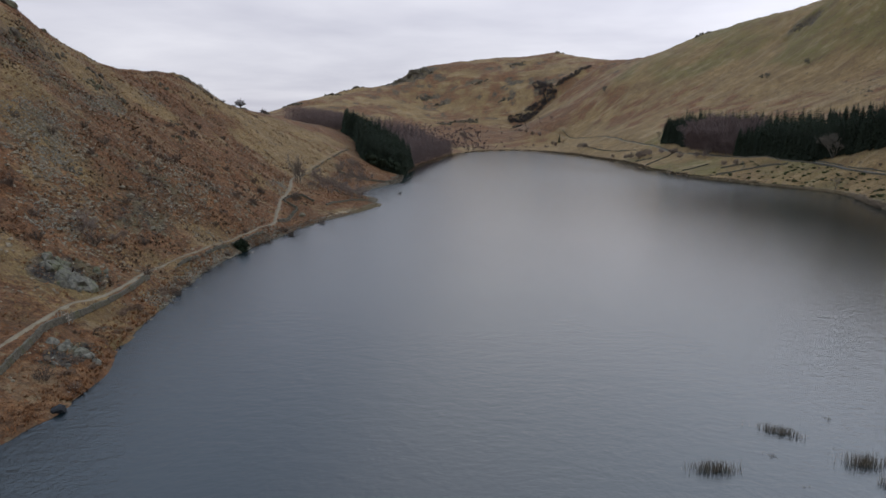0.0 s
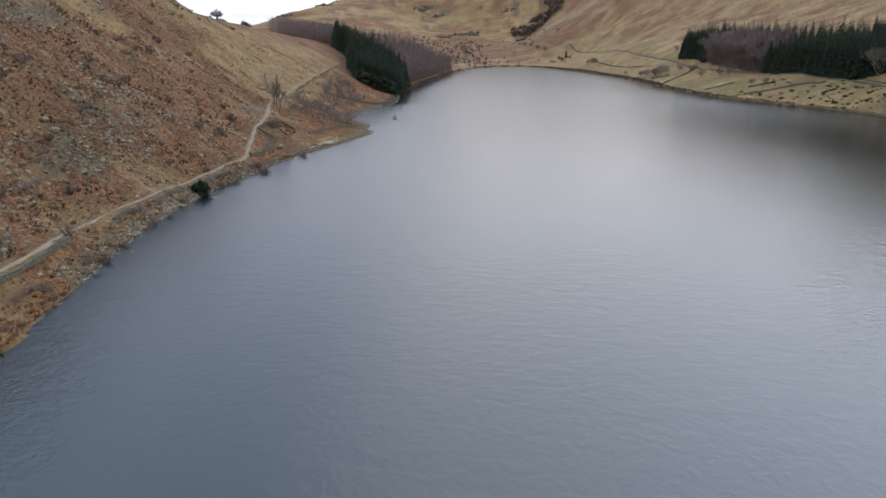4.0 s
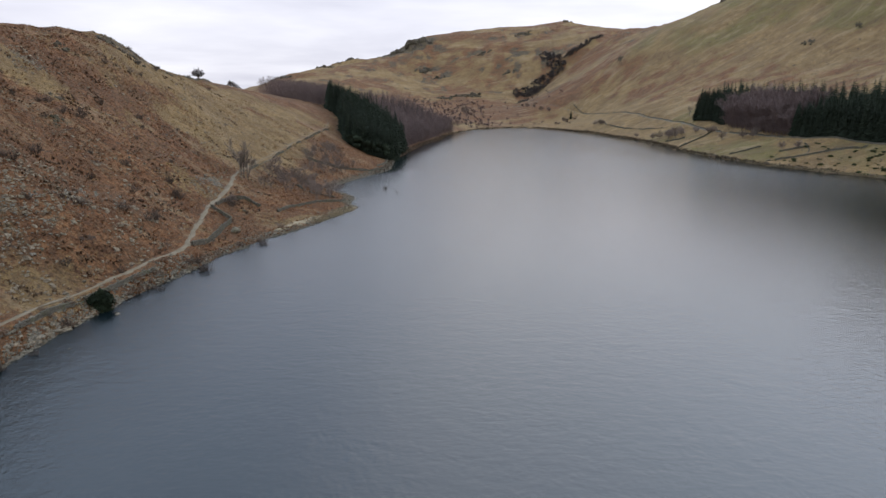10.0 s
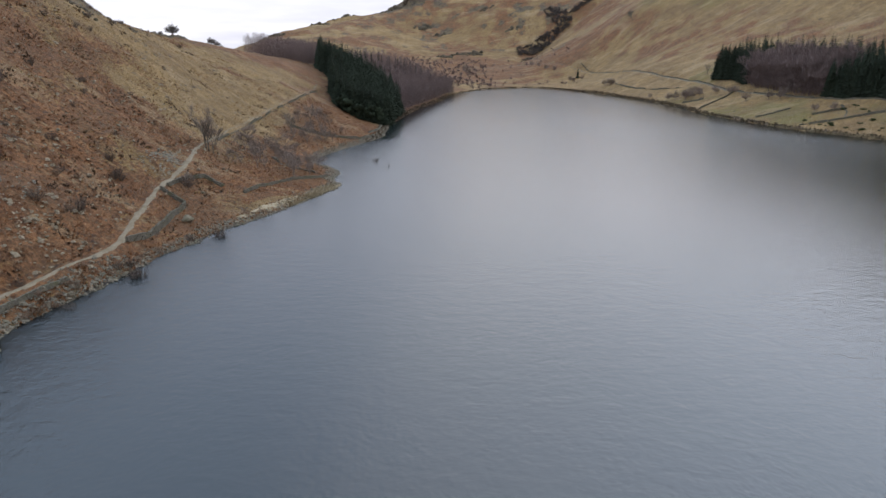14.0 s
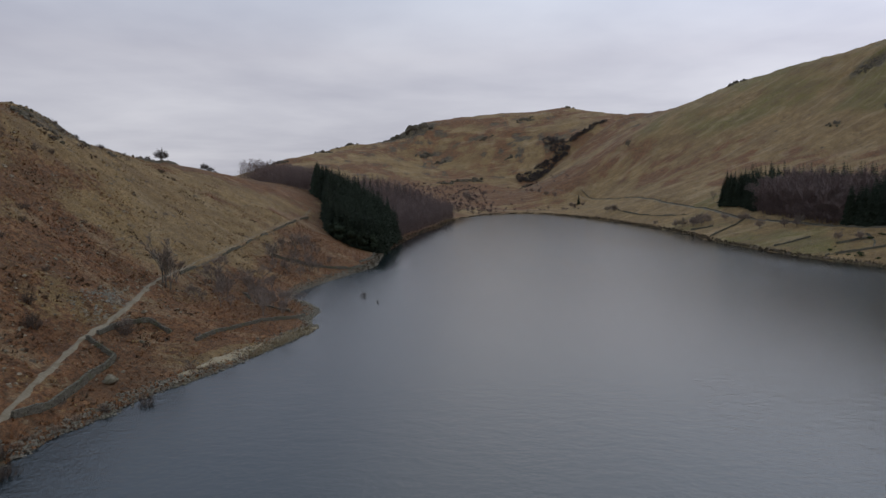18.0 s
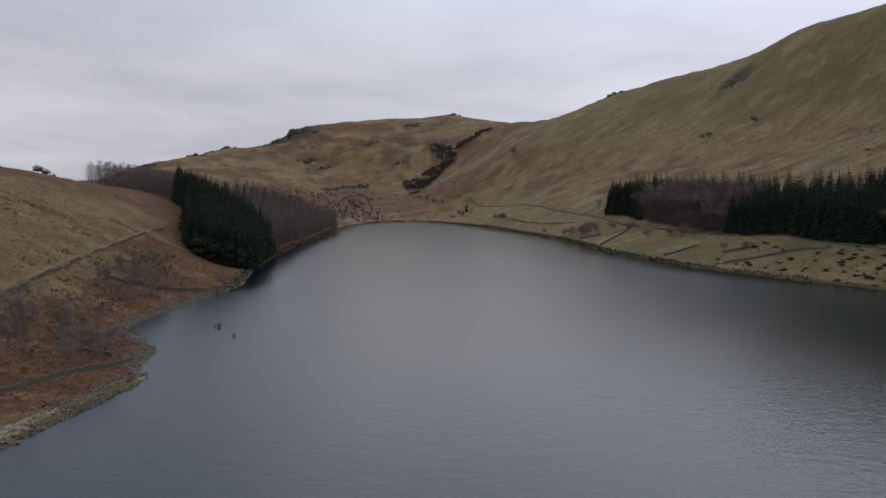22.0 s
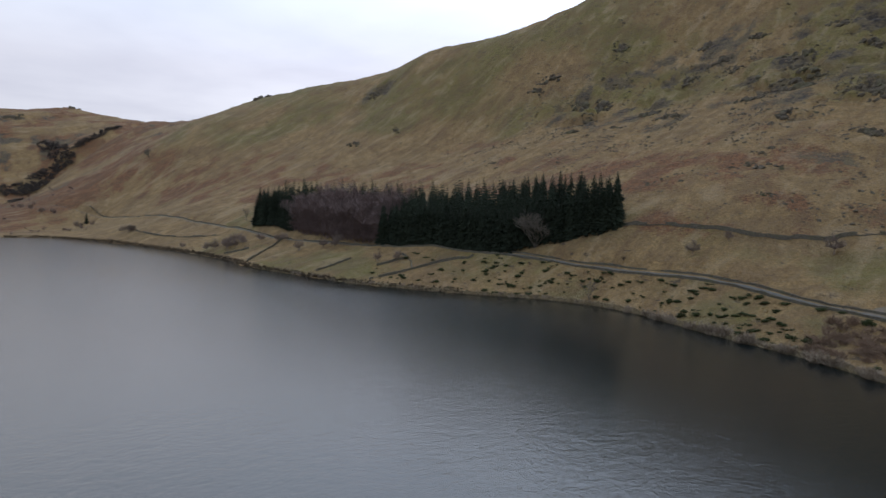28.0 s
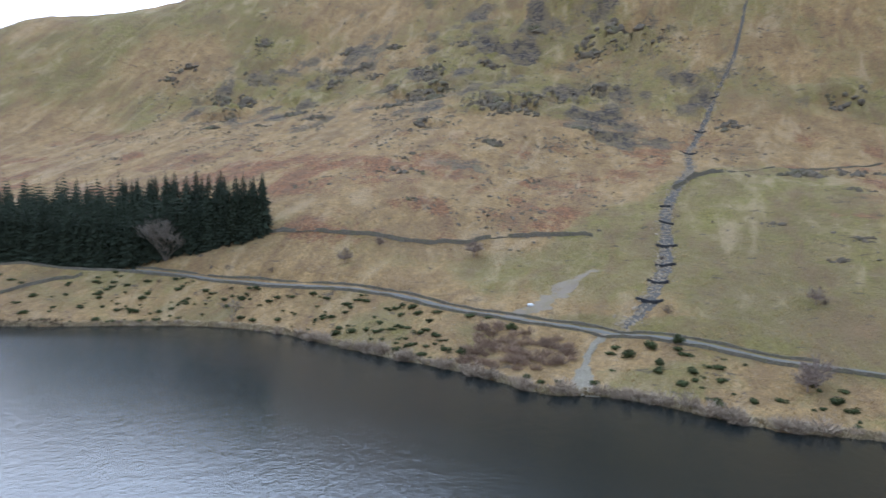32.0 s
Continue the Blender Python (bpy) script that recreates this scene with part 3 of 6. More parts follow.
# ---------------------------------------------------------------- building helpers
def mesh_object(name, verts, faces, material, parent=None, smooth=False):
    me = bpy.data.meshes.new(name)
    me.from_pydata([tuple(v) for v in verts], [], [tuple(f) for f in faces])
    me.materials.append(material)
    if smooth:
        me.polygons.foreach_set("use_smooth", np.ones(len(me.polygons), bool))
    me.update()
    ob = new(name, me)
    ob.parent = parent
    return ob


def oval(x, y, cx, cy, rx, ry, turn=0.0, soft=0.35):
    """1 inside an oval patch, falling to 0 outside it."""
    c, s = math.cos(radians(turn)), math.sin(radians(turn))
    u, v = ((x - cx) * c + (y - cy) * s) / rx, (-(x - cx) * s + (y - cy) * c) / ry
    return np.clip((1 + soft - np.hypot(u, v)) / (2 * soft), 0, 1)


# ---------------------------------------------------------------- the ground sheet and the lake
def cover(x, y, d, z):
    """How much of the ground is bracken, green turf and bare stone, each 0 to 1."""
    west = np.clip((20 - x) / 40, 0, 1) * (y < 900)
    east = np.clip((x - 120) / 60, 0, 1) * (y < 1150)
    n1, n2 = fractal(x, y, 45, 3, 51), fractal(x, y, 18, 3, 57)
    bracken = west * (0.83 - 0.28 * np.clip((-112 - x) / 25, 0, 1) - oval(x, y, -118, 420, 62, 95, 12) * 0.7) + (0.42 * n1 + 0.34 * n2) * (1 - 0.75 * east)
    bracken = bracken + oval(x, y, -150, 600, 40, 60) * 0.5 * west + oval(x, y, -60, 425, 18, 48) * 0.45 * west - west * (oval(x, y, -46, 289, 4, 12, -25) + oval(x, y, -38, 311, 3, 8, -25)) * 1.1
    bracken = bracken + west * oval(x, y, -152, 440, 16, 110) * 0.45
    low = np.clip((115 - z) / 50, 0, 1) * np.clip((z - 22) / 14, 0, 1)
    bracken = bracken + east * (low * 0.40 + 0.30 * n2 * low) + oval(x, y, 268, 350, 14, 50, 15) * 0.2 + oval(x, y, 330, 300, 40, 30) * 0.15
    far = np.clip((y - 1000) / 150, 0, 1)
    n3 = fractal(x, y, 110, 5, 83, 0.6)
    bracken = bracken + oval(x, y, 10, 1120, 140, 150) * 0.8 + far * (0.50 + 0.15 * n3)
    turf = east * (oval(x, y, 335, 212, 75, 34) * 1.1 + np.clip((z - 80) / 70, 0, 0.55) + 0.40 * n1) + oval(x, y, 290, 262, 22, 22) * 0.7
    turf = turf + oval(x, y, -62, 97, 9, 18) * 0.95 + oval(x, y, -80, 128, 9, 12) * 0.5
    stone = west * (oval(x, y, -88, 215, 26, 45, 8) * 0.16 + oval(x, y, -138, 235, 22, 32) * 0.35 + oval(x, y, -148, 388, 11, 26, 0) * 0.5 + oval(x, y, -115, 181, 7, 13, 15) * 0.55 + oval(x, y, -95, 152, 6, 8) * 0.3) + 0.22 * n2
    stone = stone + west * (y > 135) * (y < 470) * np.clip((3.4 - d) / 2.4, 0, 1) * 0.45 + west * oval(x, y, -80, 296, 5, 12) * 0.35
    stone = stone + np.clip((1.6 - d) / 1.6, 0, 1) * 0.45 * (d < 4) + oval(x, y, -110, 1550, 110, 30, 12) * 0.6
    stone = stone + far * np.clip(0.4 * n2 - 0.3 * n3, 0, 0.35)
    crag = np.clip(fractal(x, y, 30, 4, 71) - 0.15, 0, 1) * np.clip((z - 60) / 30, 0, 1)
    stone = stone + east * oval(x, y, 500, 430, 95, 210, 12) * (0.16 + crag * 0.5 + 0.2 * n2)
    much, step, broken = crag_field(x, y)
    stone = stone + much * (0.52 - 0.34 * broken + 0.34 * n2) * (1 - 0.5 * far) * (1 - 0.5 * west)
    turf = turf + much * broken * 0.5 * east - oval(x, y, 400, 330, 60, 90) * 0.3
    stone = stone + oval(x, y, -81, 131, 6, 9) * 0.9 + oval(x, y, -63, 101, 3, 7) * 0.9
    green = oval(x, y, 300, 258, 60, 22, -5) * 0.9 + oval(x, y, 265, 292, 22, 16) * 0.45 + oval(x, y, 330, 208, 90, 34) * 0.6 + oval(x, y, 262, 222, 40, 20) * 0.75
    green = green + (x > 140) * (x < 238) * (y < 720) * (0.30 + 0.45 * n2)
    turf, bracken = turf + green, bracken - green * 0.9
    return bracken, turf, stone


def ground_sheet():
    nx, ny = XX.shape
    verts = np.stack([XX, YY, ZZ], -1).reshape(-1, 3)
    idx = np.arange(nx * ny).reshape(nx, ny)
    faces = np.stack([idx[:-1, :-1], idx[1:, :-1], idx[1:, 1:], idx[:-1, 1:]], -1).reshape(-1, 4)
    me = bpy.data.meshes.new("ground")
    me.vertices.add(len(verts))
    me.vertices.foreach_set("co", verts.ravel())
    me.loops.add(faces.size)
    me.loops.foreach_set("vertex_index", faces.ravel())
    me.polygons.add(len(faces))
    me.polygons.foreach_set("loop_start", np.arange(0, faces.size, 4))
    me.polygons.foreach_set("loop_total", np.full(len(faces), 4))
    me.polygons.foreach_set("use_smooth", np.ones(len(faces), bool))
    me.update(calc_edges=True)
    for name, values in zip(("bracken", "turf", "stone"), cover(XX, YY, DD, ZZ)):
        me.attributes.new(name, "FLOAT", "POINT").data.foreach_set("value", values.ravel())
    me.materials.append(MAT_GROUND)
    return tagged(new("ground", me), "rough fellside of rust bracken, straw grass and grey scree", "ground", kind="structure")


ground_sheet()


def lake():
    xs, ys = np.linspace(-110, 250, 91), np.linspace(-330, 1000, 301)
    verts = [(x, y, 0.0) for x in xs for y in ys]
    n = len(ys)
    faces = [(i * n + j, (i + 1) * n + j, (i + 1) * n + j + 1, i * n + j + 1) for i in range(len(xs) - 1) for j in range(n - 1)]
    ob = mesh_object("water", verts, faces, MAT_WATER, smooth=True)
    p = np.array(verts)
    lee = np.full(len(p), 1e9)
    for line, reach in ((SHORE_EAST[19:], 0.42), (SHORE_EAST[9:20], 3.0), (SHORE_EAST[:10], 3.0), (SHORE_WEST[23:], 3.5)):
        for x, y in smooth_line(line, 6):
            lee = np.minimum(lee, ((p[:, 0] - x) ** 2 + (p[:, 1] - y) ** 2) * reach * reach)
    ob.data.attributes.new("open_water", "FLOAT", "POINT").data.foreach_set("value", (lambda k: k * k * (3 - 2 * k))(np.clip((np.sqrt(lee) - 10) / 75, 0, 1)))
    return tagged(ob, "slate-grey rippled lake water under an overcast sky", "lake", kind="structure")


lake()

# ---------------------------------------------------------------- shapes
class Shape:
    """Collects triangles and quads for one mesh."""

    def __init__(self):
        self.v, self.f = [], []

    def poly(self, *points):
        n = len(self.v)
        self.v.extend(points)
        self.f.append(tuple(range(n, n + len(points))))

    def tube(self, a, b, ra, rb, sides=4):
        a, b = np.asarray(a, float), np.asarray(b, float)
        d = b - a
        d = d / (np.linalg.norm(d) + 1e-9)
        u = np.cross(d, (0.3, 0.5, 0.8))
        u /= np.linalg.norm(u) + 1e-9
        w = np.cross(d, u)
        n = len(self.v)
        for k in range(sides):
            o = u * math.cos(6.2832 * k / sides) + w * math.sin(6.2832 * k / sides)
            self.v.append(tuple(a + o * ra))
            self.v.append(tuple(b + o * rb))
        for k in range(sides):
            p, q = n + 2 * k, n + 2 * ((k + 1) % sides)
            self.f.append((p, q, q + 1, p + 1))

    def block(self, c, ax, ay, az, jitter=0.0, rng=random):
        """A rough block from its centre and three half axes."""
        n = len(self.v)
        c, ax, ay, az = (np.asarray(q, float) for q in (c, ax, ay, az))
        for i in (-1, 1):
            for j in (-1, 1):
                for k in (-1, 1):
                    self.v.append(tuple(c + ax * i * (1 + rng.uniform(-jitter, jitter)) + ay * j * (1 + rng.uniform(-jitter, jitter)) + az * k * (1 + rng.uniform(-jitter, jitter))))
        for q in ((0, 1, 3, 2), (4, 6, 7, 5), (0, 4, 5, 1), (2, 3, 7, 6), (0, 2, 6, 4), (1, 5, 7, 3)):
            self.f.append(tuple(n + k for k in q))

    def add(self, other, m):
        n = len(self.v)
        pts = np.array(other.v) @ np.array(m.to_3x3()).T + np.array(m.translation)
        self.v.extend(map(tuple, pts))
        self.f.extend(tuple(n + k for k in f) for f in other.f)


def part(name, shape, material, parent=None, label="", smooth=False):
    ob = mesh_object(name, shape.v, shape.f, material, parent, smooth)
    return tagged(ob, label)


def thing(name, label, category, group="", at=(0, 0, 0)):
    ob = new(name)
    ob.empty_display_size = 0.3
    ob.location = at
    return tagged(ob, label, category, group)


def placed(x, y, sink=0.1, turn=0.0, size=1.0):
    return Matrix.LocRotScale((x, y, float(ground_z(x, y)) - sink), Euler((0, 0, turn)), (size, size, size))


def put(ob, x, y, sink=0.1, turn=0.0, size=1.0, tall=None, label=""):
    """A copy of a thing set down on the ground."""
    c = copy_thing(ob, pose(0, 0, 0))
    c.matrix_basis = Matrix.LocRotScale((x, y, float(ground_z(x, y)) - sink), Euler((0, 0, turn)), (size, size, tall or size))
    if label:
        c["label"] = label
    return c


def drop(ob):
    """Takes away a pattern once its copies stand."""
    for o in (*ob.children_recursive, ob):
        bpy.data.objects.remove(o)


R = random.Random(7)


# ---------------------------------------------------------------- ways
def ribbon(name, line, widths, material, label, lift=0.08, step=1.0, across=5, ragged=0.25, category="path"):
    way = smooth_line(line, step)
    t = np.gradient(way, axis=0)
    t /= np.hypot(*t.T)[:, None]
    side = np.stack([t[:, 1], -t[:, 0]], 1)
    s = np.linspace(0, 1, len(way))
    half = np.interp(s, [w[0] for w in widths], [w[1] for w in widths]) / 2
    rows = []
    for k in np.linspace(-1, 1, across):
        wob = ragged * abs(k) * value_noise(way[:, 0] + 50 * k, way[:, 1], 2.5, 9)
        p = way + side * ((half + wob) * k)[:, None]
        crown = lift * (1 - 1.6 * k * k)
        rows.append(np.c_[p, ground_z(p[:, 0], p[:, 1]) + crown + 0.03])
    v = np.stack(rows, 1).reshape(-1, 3)
    f = [(i * across + j, i * across + j + 1, (i + 1) * across + j + 1, (i + 1) * across + j) for i in range(len(way) - 1) for j in range(across - 1)]
    ob = mesh_object(name, v, f, material, smooth=True)
    return tagged(ob, label, category, kind="structure")


ribbon("footpath", PATH, [(0, 1.3), (0.3, 1.2), (0.45, 1.7), (0.54, 1.4), (0.58, 0.6), (1, 0.35)], MAT_PATH, "worn pale gravel footpath along the lake shore", 0.12, ragged=0.55)
ribbon("road", LANE, [(0, 3.8), (0.5, 3.0), (0.6, 2.2), (0.72, 1.5), (1, 0.8)], MAT_LANE, "narrow grey asphalt lane above the lake", 0.14, 1.5, ragged=0.12, category="road")
ribbon("stream_bed", [(614, 203), (585, 202), (536, 213), (509, 225), (471, 234), (443, 241), (410, 237), (360, 243), (336, 247), (318, 246), (297, 245),
                      (278, 244), (262, 246), (246, 247), (239, 250), (233, 253)], [(0, 1.4), (0.3, 2.8), (0.6, 4.4), (1, 4.0)], MAT_BED,
       "grey stony bed of a steep beck", 0.1, 1.5, 7, 0.9, "stream")
ribbon("stream_mouth", [(227, 257), (221, 260), (210, 260), (201, 259), (193, 258), (188, 258)], [(0, 1.6), (0.5, 2.6), (0.8, 5.0), (1, 12.0)], MAT_SHORE,
       "fan of pale gravel where the beck meets the lake", 0.08, 1.0, 7, 0.9, "stream")
ribbon("beach", [(-53.5, 272), (-50, 279), (-47.5, 285), (-45.2, 291), (-42.5, 297), (-40, 304), (-37, 312), (-35, 317.5)], [(0, 1.0), (0.25, 4.0), (0.45, 5.5), (0.6, 2.5), (0.8, 3.0), (1, 1.0)], MAT_SAND,
       "pale sandy beach on the edge of the point", 0.16, 1.0, 7, 1.2, "beach")
ribbon("track", [(233, 286), (240, 279), (250, 275), (258, 272), (272, 266)], [(0, 4.5), (0.5, 6.5), (1, 2.0)], MAT_TRACK,
       "old grey gravel track climbing from the lane", 0.03, 1.5, 7, 2.2, "track")


# ---------------------------------------------------------------- dry stone walls
def stone_wall(line, height, thick, label, name="dry_stone_wall", gaps=0.0, cope=True, pieces=False):
    rng = random.Random(int(abs(line[0][0]) * 13 + abs(line[0][1]) * 7))
    way = resample(line, 0.2)
    total = 0.2 * (len(way) - 1)
    tang = np.gradient(way, axis=0)
    tang /= np.hypot(*tang.T)[:, None] + 1e-9
    body, top = Shape(), Shape()
    courses = max(2, int(round(height / 0.34)))

    def at(s):
        k = min(len(way) - 1, max(0, int(s / 0.2)))
        return way[k], tang[k]

    def tall(s):
        p = at(s)[0]
        n = float(value_noise(p[0], p[1], 9, 5))
        m = float(value_noise(p[0], p[1], 2.6, 6))
        return height * (1 + 0.2 * n + 0.25 * m) if n > -1 + gaps else height * 0.3

    for c in range(courses):
        s = rng.uniform(0, 0.3)
        while s < total:
            ln = rng.uniform(0.42, 0.95)
            (x, y), (tx, ty) = at(s + ln / 2)
            h = tall(s) / courses
            z = float(ground_z(x, y)) - 0.15 + (c + 0.5) * h
            th = thick * (1 - 0.32 * c / courses) / 2 * rng.uniform(0.9, 1.12)
            body.block((x, y, z), (tx * ln * 0.5, ty * ln * 0.5, rng.uniform(-0.04, 0.04)), (-ty * th, tx * th, 0), (0, 0, h * 0.53), 0.1, rng)
            s += ln
    ob = part(name, body, MAT_WALL)
    tagged(ob, label, "wall", "dry stone walls")
    if cope:
        s = 0.0
        while s < total:
            ln = rng.uniform(0.22, 0.5)
            (x, y), (tx, ty) = at(s + ln / 2)
            z = float(ground_z(x, y)) - 0.15 + tall(s) + rng.uniform(0.02, 0.1)
            if tall(s) > height * 0.6:
                one = Shape() if pieces else top
                one.block((x, y, z), (tx * ln * 0.46, ty * ln * 0.46, 0), (-ty * thick * 0.33, tx * thick * 0.33, 0), (0, 0, rng.uniform(0.1, 0.17)), 0.18, rng)
                if pieces:
                    part("coping_stone", one, MAT_WALL, ob)
            s += ln
        if not pieces:
            part("coping", top, MAT_WALL, ob)
    return ob


def beside(line, off):
    """A line run alongside another, off metres to its right."""
    p = smooth_line(line, 4)
    t = np.gradient(p, axis=0)
    t /= np.hypot(*t.T)[:, None]
    return [tuple(q) for q in p + np.stack([t[:, 1], -t[:, 0]], 1) * off]


stone_wall([(-64, 74), (-66, 88), (-67, 95), (-69, 103), (-69.5, 110), (-69.8, 117), (-70, 127), (-71, 138), (-73, 150)], 0.95, 0.6, "mossy dry stone wall between the footpath and the lake", pieces=True)
stone_wall(beside(PATH[7:12], 2.2), 0.65, 0.7, "low tumbled dry stone wall on the lake side of the footpath", gaps=0.5)
stone_wall([(-66.3, 243), (-65.3, 248), (-64.8, 253), (-65, 259), (-65.8, 265), (-66, 271), (-66.4, 273)], 1.1, 0.75, "tall dry stone wall dropping from the path towards the shore")
stone_wall([(-66.4, 273), (-70, 274.2), (-72.6, 274.4)], 1.0, 0.75, "short dry stone wall joining the footpath")
stone_wall([(-72.4, 278), (-71.8, 284), (-71.4, 289), (-68, 291.5), (-63, 290.5)], 0.9, 0.75, "dry stone wall bending away from the footpath")
stone_wall([(-57, 290), (-55, 299), (-52, 307), (-48, 314), (-44, 321), (-41.5, 329)], 0.7, 0.7, "dry stone wall crossing the bracken on the point", gaps=0.3)
stone_wall(beside(PATH[19:27], 1.9), 0.6, 0.6, "dry stone wall climbing beside the footpath to the plantation", gaps=0.85)
stone_wall([(-71, 400), (-65, 404), (-58, 408), (-50, 416), (-44, 424), (-39, 437)], 1.1, 0.7, "low dark dry stone wall through the bracken above the shore")
stone_wall([(-42, 440), (-40, 452), (-39.5, 468), (-41, 486)], 0.9, 0.7, "low stone wall at the edge of the shore below the plantation", gaps=0.3)
stone_wall([(-161, 474), (-165, 498), (-167.5, 520), (-170, 548)], 1.5, 0.9, "dark dry stone wall along the fell crest", gaps=0.35)
stone_wall([(-64, 345), (-59, 336), (-53, 331), (-46, 330)], 0.7, 0.9, "tumbled remains of a dry stone wall among bare trees", gaps=0.7, cope=False)
stone_wall(beside(LANE[2:21], -3.2), 0.75, 0.6, "grey dry stone wall along the lake side of the lane")
stone_wall(beside(LANE[20:29], 2.2), 0.9, 0.8, "dark broken wall along the lane below the far fell", gaps=0.35, cope=False)
stone_wall(beside(LANE[3:20], 2.9), 0.6, 0.6, "low dry stone wall along the upper side of the lane", gaps=0.2)
stone_wall([(265, 391), (270, 366), (274, 348), (275, 338), (279, 329), (285, 321), (293, 310), (300, 297), (303, 286), (303, 272)], 1.4, 0.8, "dry stone wall running across the slope from the plantation", gaps=0.45)
stone_wall([(358, 245), (372, 236), (388, 224)], 1.8, 0.9, "dry stone wall crossing the beck on the fellside")
stone_wall([(388, 224), (405, 196), (425, 176), (444, 147)], 0.9, 0.7, "ruined dry stone wall on the green fellside", gaps=0.4, cope=False)
for n, line in enumerate(([(207, 609), (197, 603), (181, 592), (173, 583)], [(231, 450), (218, 460), (203, 466), (187, 473)], [(215, 482), (208, 485), (201, 488)],
                          [(203, 516), (192, 516), (182, 515)], [(191, 625), (185, 629), (178, 633)], [(167.5, 810), (171, 785), (176.2, 759), (185, 722), (197, 693)], [(206, 466), (213, 476), (218, 492)])):
    stone_wall(line, 1.1, 0.8, "dark field wall running down the pasture to the lake" if n < 2 else "broken field wall in the lakeside pasture", gaps=0.15 + 0.1 * n, cope=n < 2)


# ---------------------------------------------------------------- rocks
def rock_shape(rng, flat=0.7, cuts=7):
    """An angular stone about 1 m across: a ball cut by random planes."""
    bm = bmesh.new()
    bmesh.ops.create_icosphere(bm, subdivisions=2, radius=0.5)
    planes = []
    for _ in range(cuts):
        d = Vector((rng.uniform(-1, 1), rng.uniform(-1, 1), rng.uniform(-0.6, 1))).normalized()
        planes.append((d, rng.uniform(0.24, 0.4)))
    sx, sy = rng.uniform(0.8, 1.25), rng.uniform(0.75, 1.1)
    s = Shape()
    for v in bm.verts:
        p = v.co.copy()
        for d, h in planes:
            over = p.dot(d) - h
            if over > 0:
                p -= d * over
        p += Vector(noise.noise_vector(p * 4 + Vector((rng.random() * 0 + cuts, 0, 0)))) * 0.03
        s.v.append((p.x * sx, p.y * sy, p.z * flat))
    bm.faces.ensure_lookup_table()
    for f in bm.faces:
        s.f.append(tuple(v.index for v in f.verts))
    bm.free()
    return s


ROCKS = [rock_shape(R, R.uniform(0.55, 0.9), 6 + k % 4) for k in range(8)]
rock_meshes = []
for s in ROCKS:
    o = mesh_object("boulder", s.v, s.f, MAT_ROCK)
    rock_meshes.append(o.data)
    bpy.data.objects.remove(o)


def boulder(x, y, size, label="angular grey boulder lying in dead bracken", group="boulders on the fellside", sink=0.18, mesh=None, tall=1.0, material=None, name="boulder"):
    me = mesh or R.choice(rock_meshes)
    if material:
        me = me.copy()
        me.materials[0] = material
    o = new(name, me)
    o.matrix_basis = Matrix.LocRotScale((x, y, max(float(ground_z(x, y)), -0.3) + size * (0.5 * tall - sink) * 0.6), Euler((R.uniform(-0.25, 0.25), R.uniform(-0.25, 0.25), R.uniform(0, 6.28))),
                                        (size * R.uniform(0.85, 1.3), size * R.uniform(0.8, 1.1), size * tall * R.uniform(0.7, 1.0)))
    return tagged(o, label, "boulder", group)


boulder(-62, 263, 2.8, "large pale boulder in bracken beside the wall", tall=1.1)
boulder(-55.2, 84, 3.2, "dark wet boulder standing in the lake by the shore", "", material=MAT_WET_SHADED, tall=0.9, sink=0.3)
boulder(241, 281, 2.2, "white boulder on the turf above the lane", "", material=MAT_PALE, tall=0.7)
boulder(-96, 186, 2.8)
boulder(-93, 184, 3.0)
boulder(-84, 178, 2.2)
spots = []
for _ in range(4000):
    x, y = R.uniform(-135, -62), R.uniform(80, 330)
    d = float(value_noise(x, y, 14, 77)) + 0.5 * float(value_noise(x, y, 5, 78))
    weight = float(oval(x, y, -88, 205, 26, 62, 8)) + 0.35 * float(oval(x, y, -78, 290, 20, 40)) + 0.3 * float(oval(x, y, -85, 130, 20, 40))
    if R.random() < weight * (0.4 + d) * 0.34 and min((math.hypot(x - a, y - b) for a, b in zip(*np.array(PATH).T)), default=9) > 2:
        spots.append((x, y))
for x, y in spots[:190]:
    boulder(x, y, R.choice((0.6, 0.7, 0.8, 0.9, 1.0, 1.5)), tall=0.8)
shore = smooth_line(SHORE_WEST[6:24], 1.0)
for k in range(110):
    x, y = shore[R.randrange(len(shore))]
    if not 305 < y < 322:
        boulder(x - R.uniform(-1.0, 3.2), y + R.uniform(-1, 1), R.choice((0.5, 0.6, 0.8, 0.9, 1.2)), "grey boulder on the stony lake shore", "boulders along the shore")


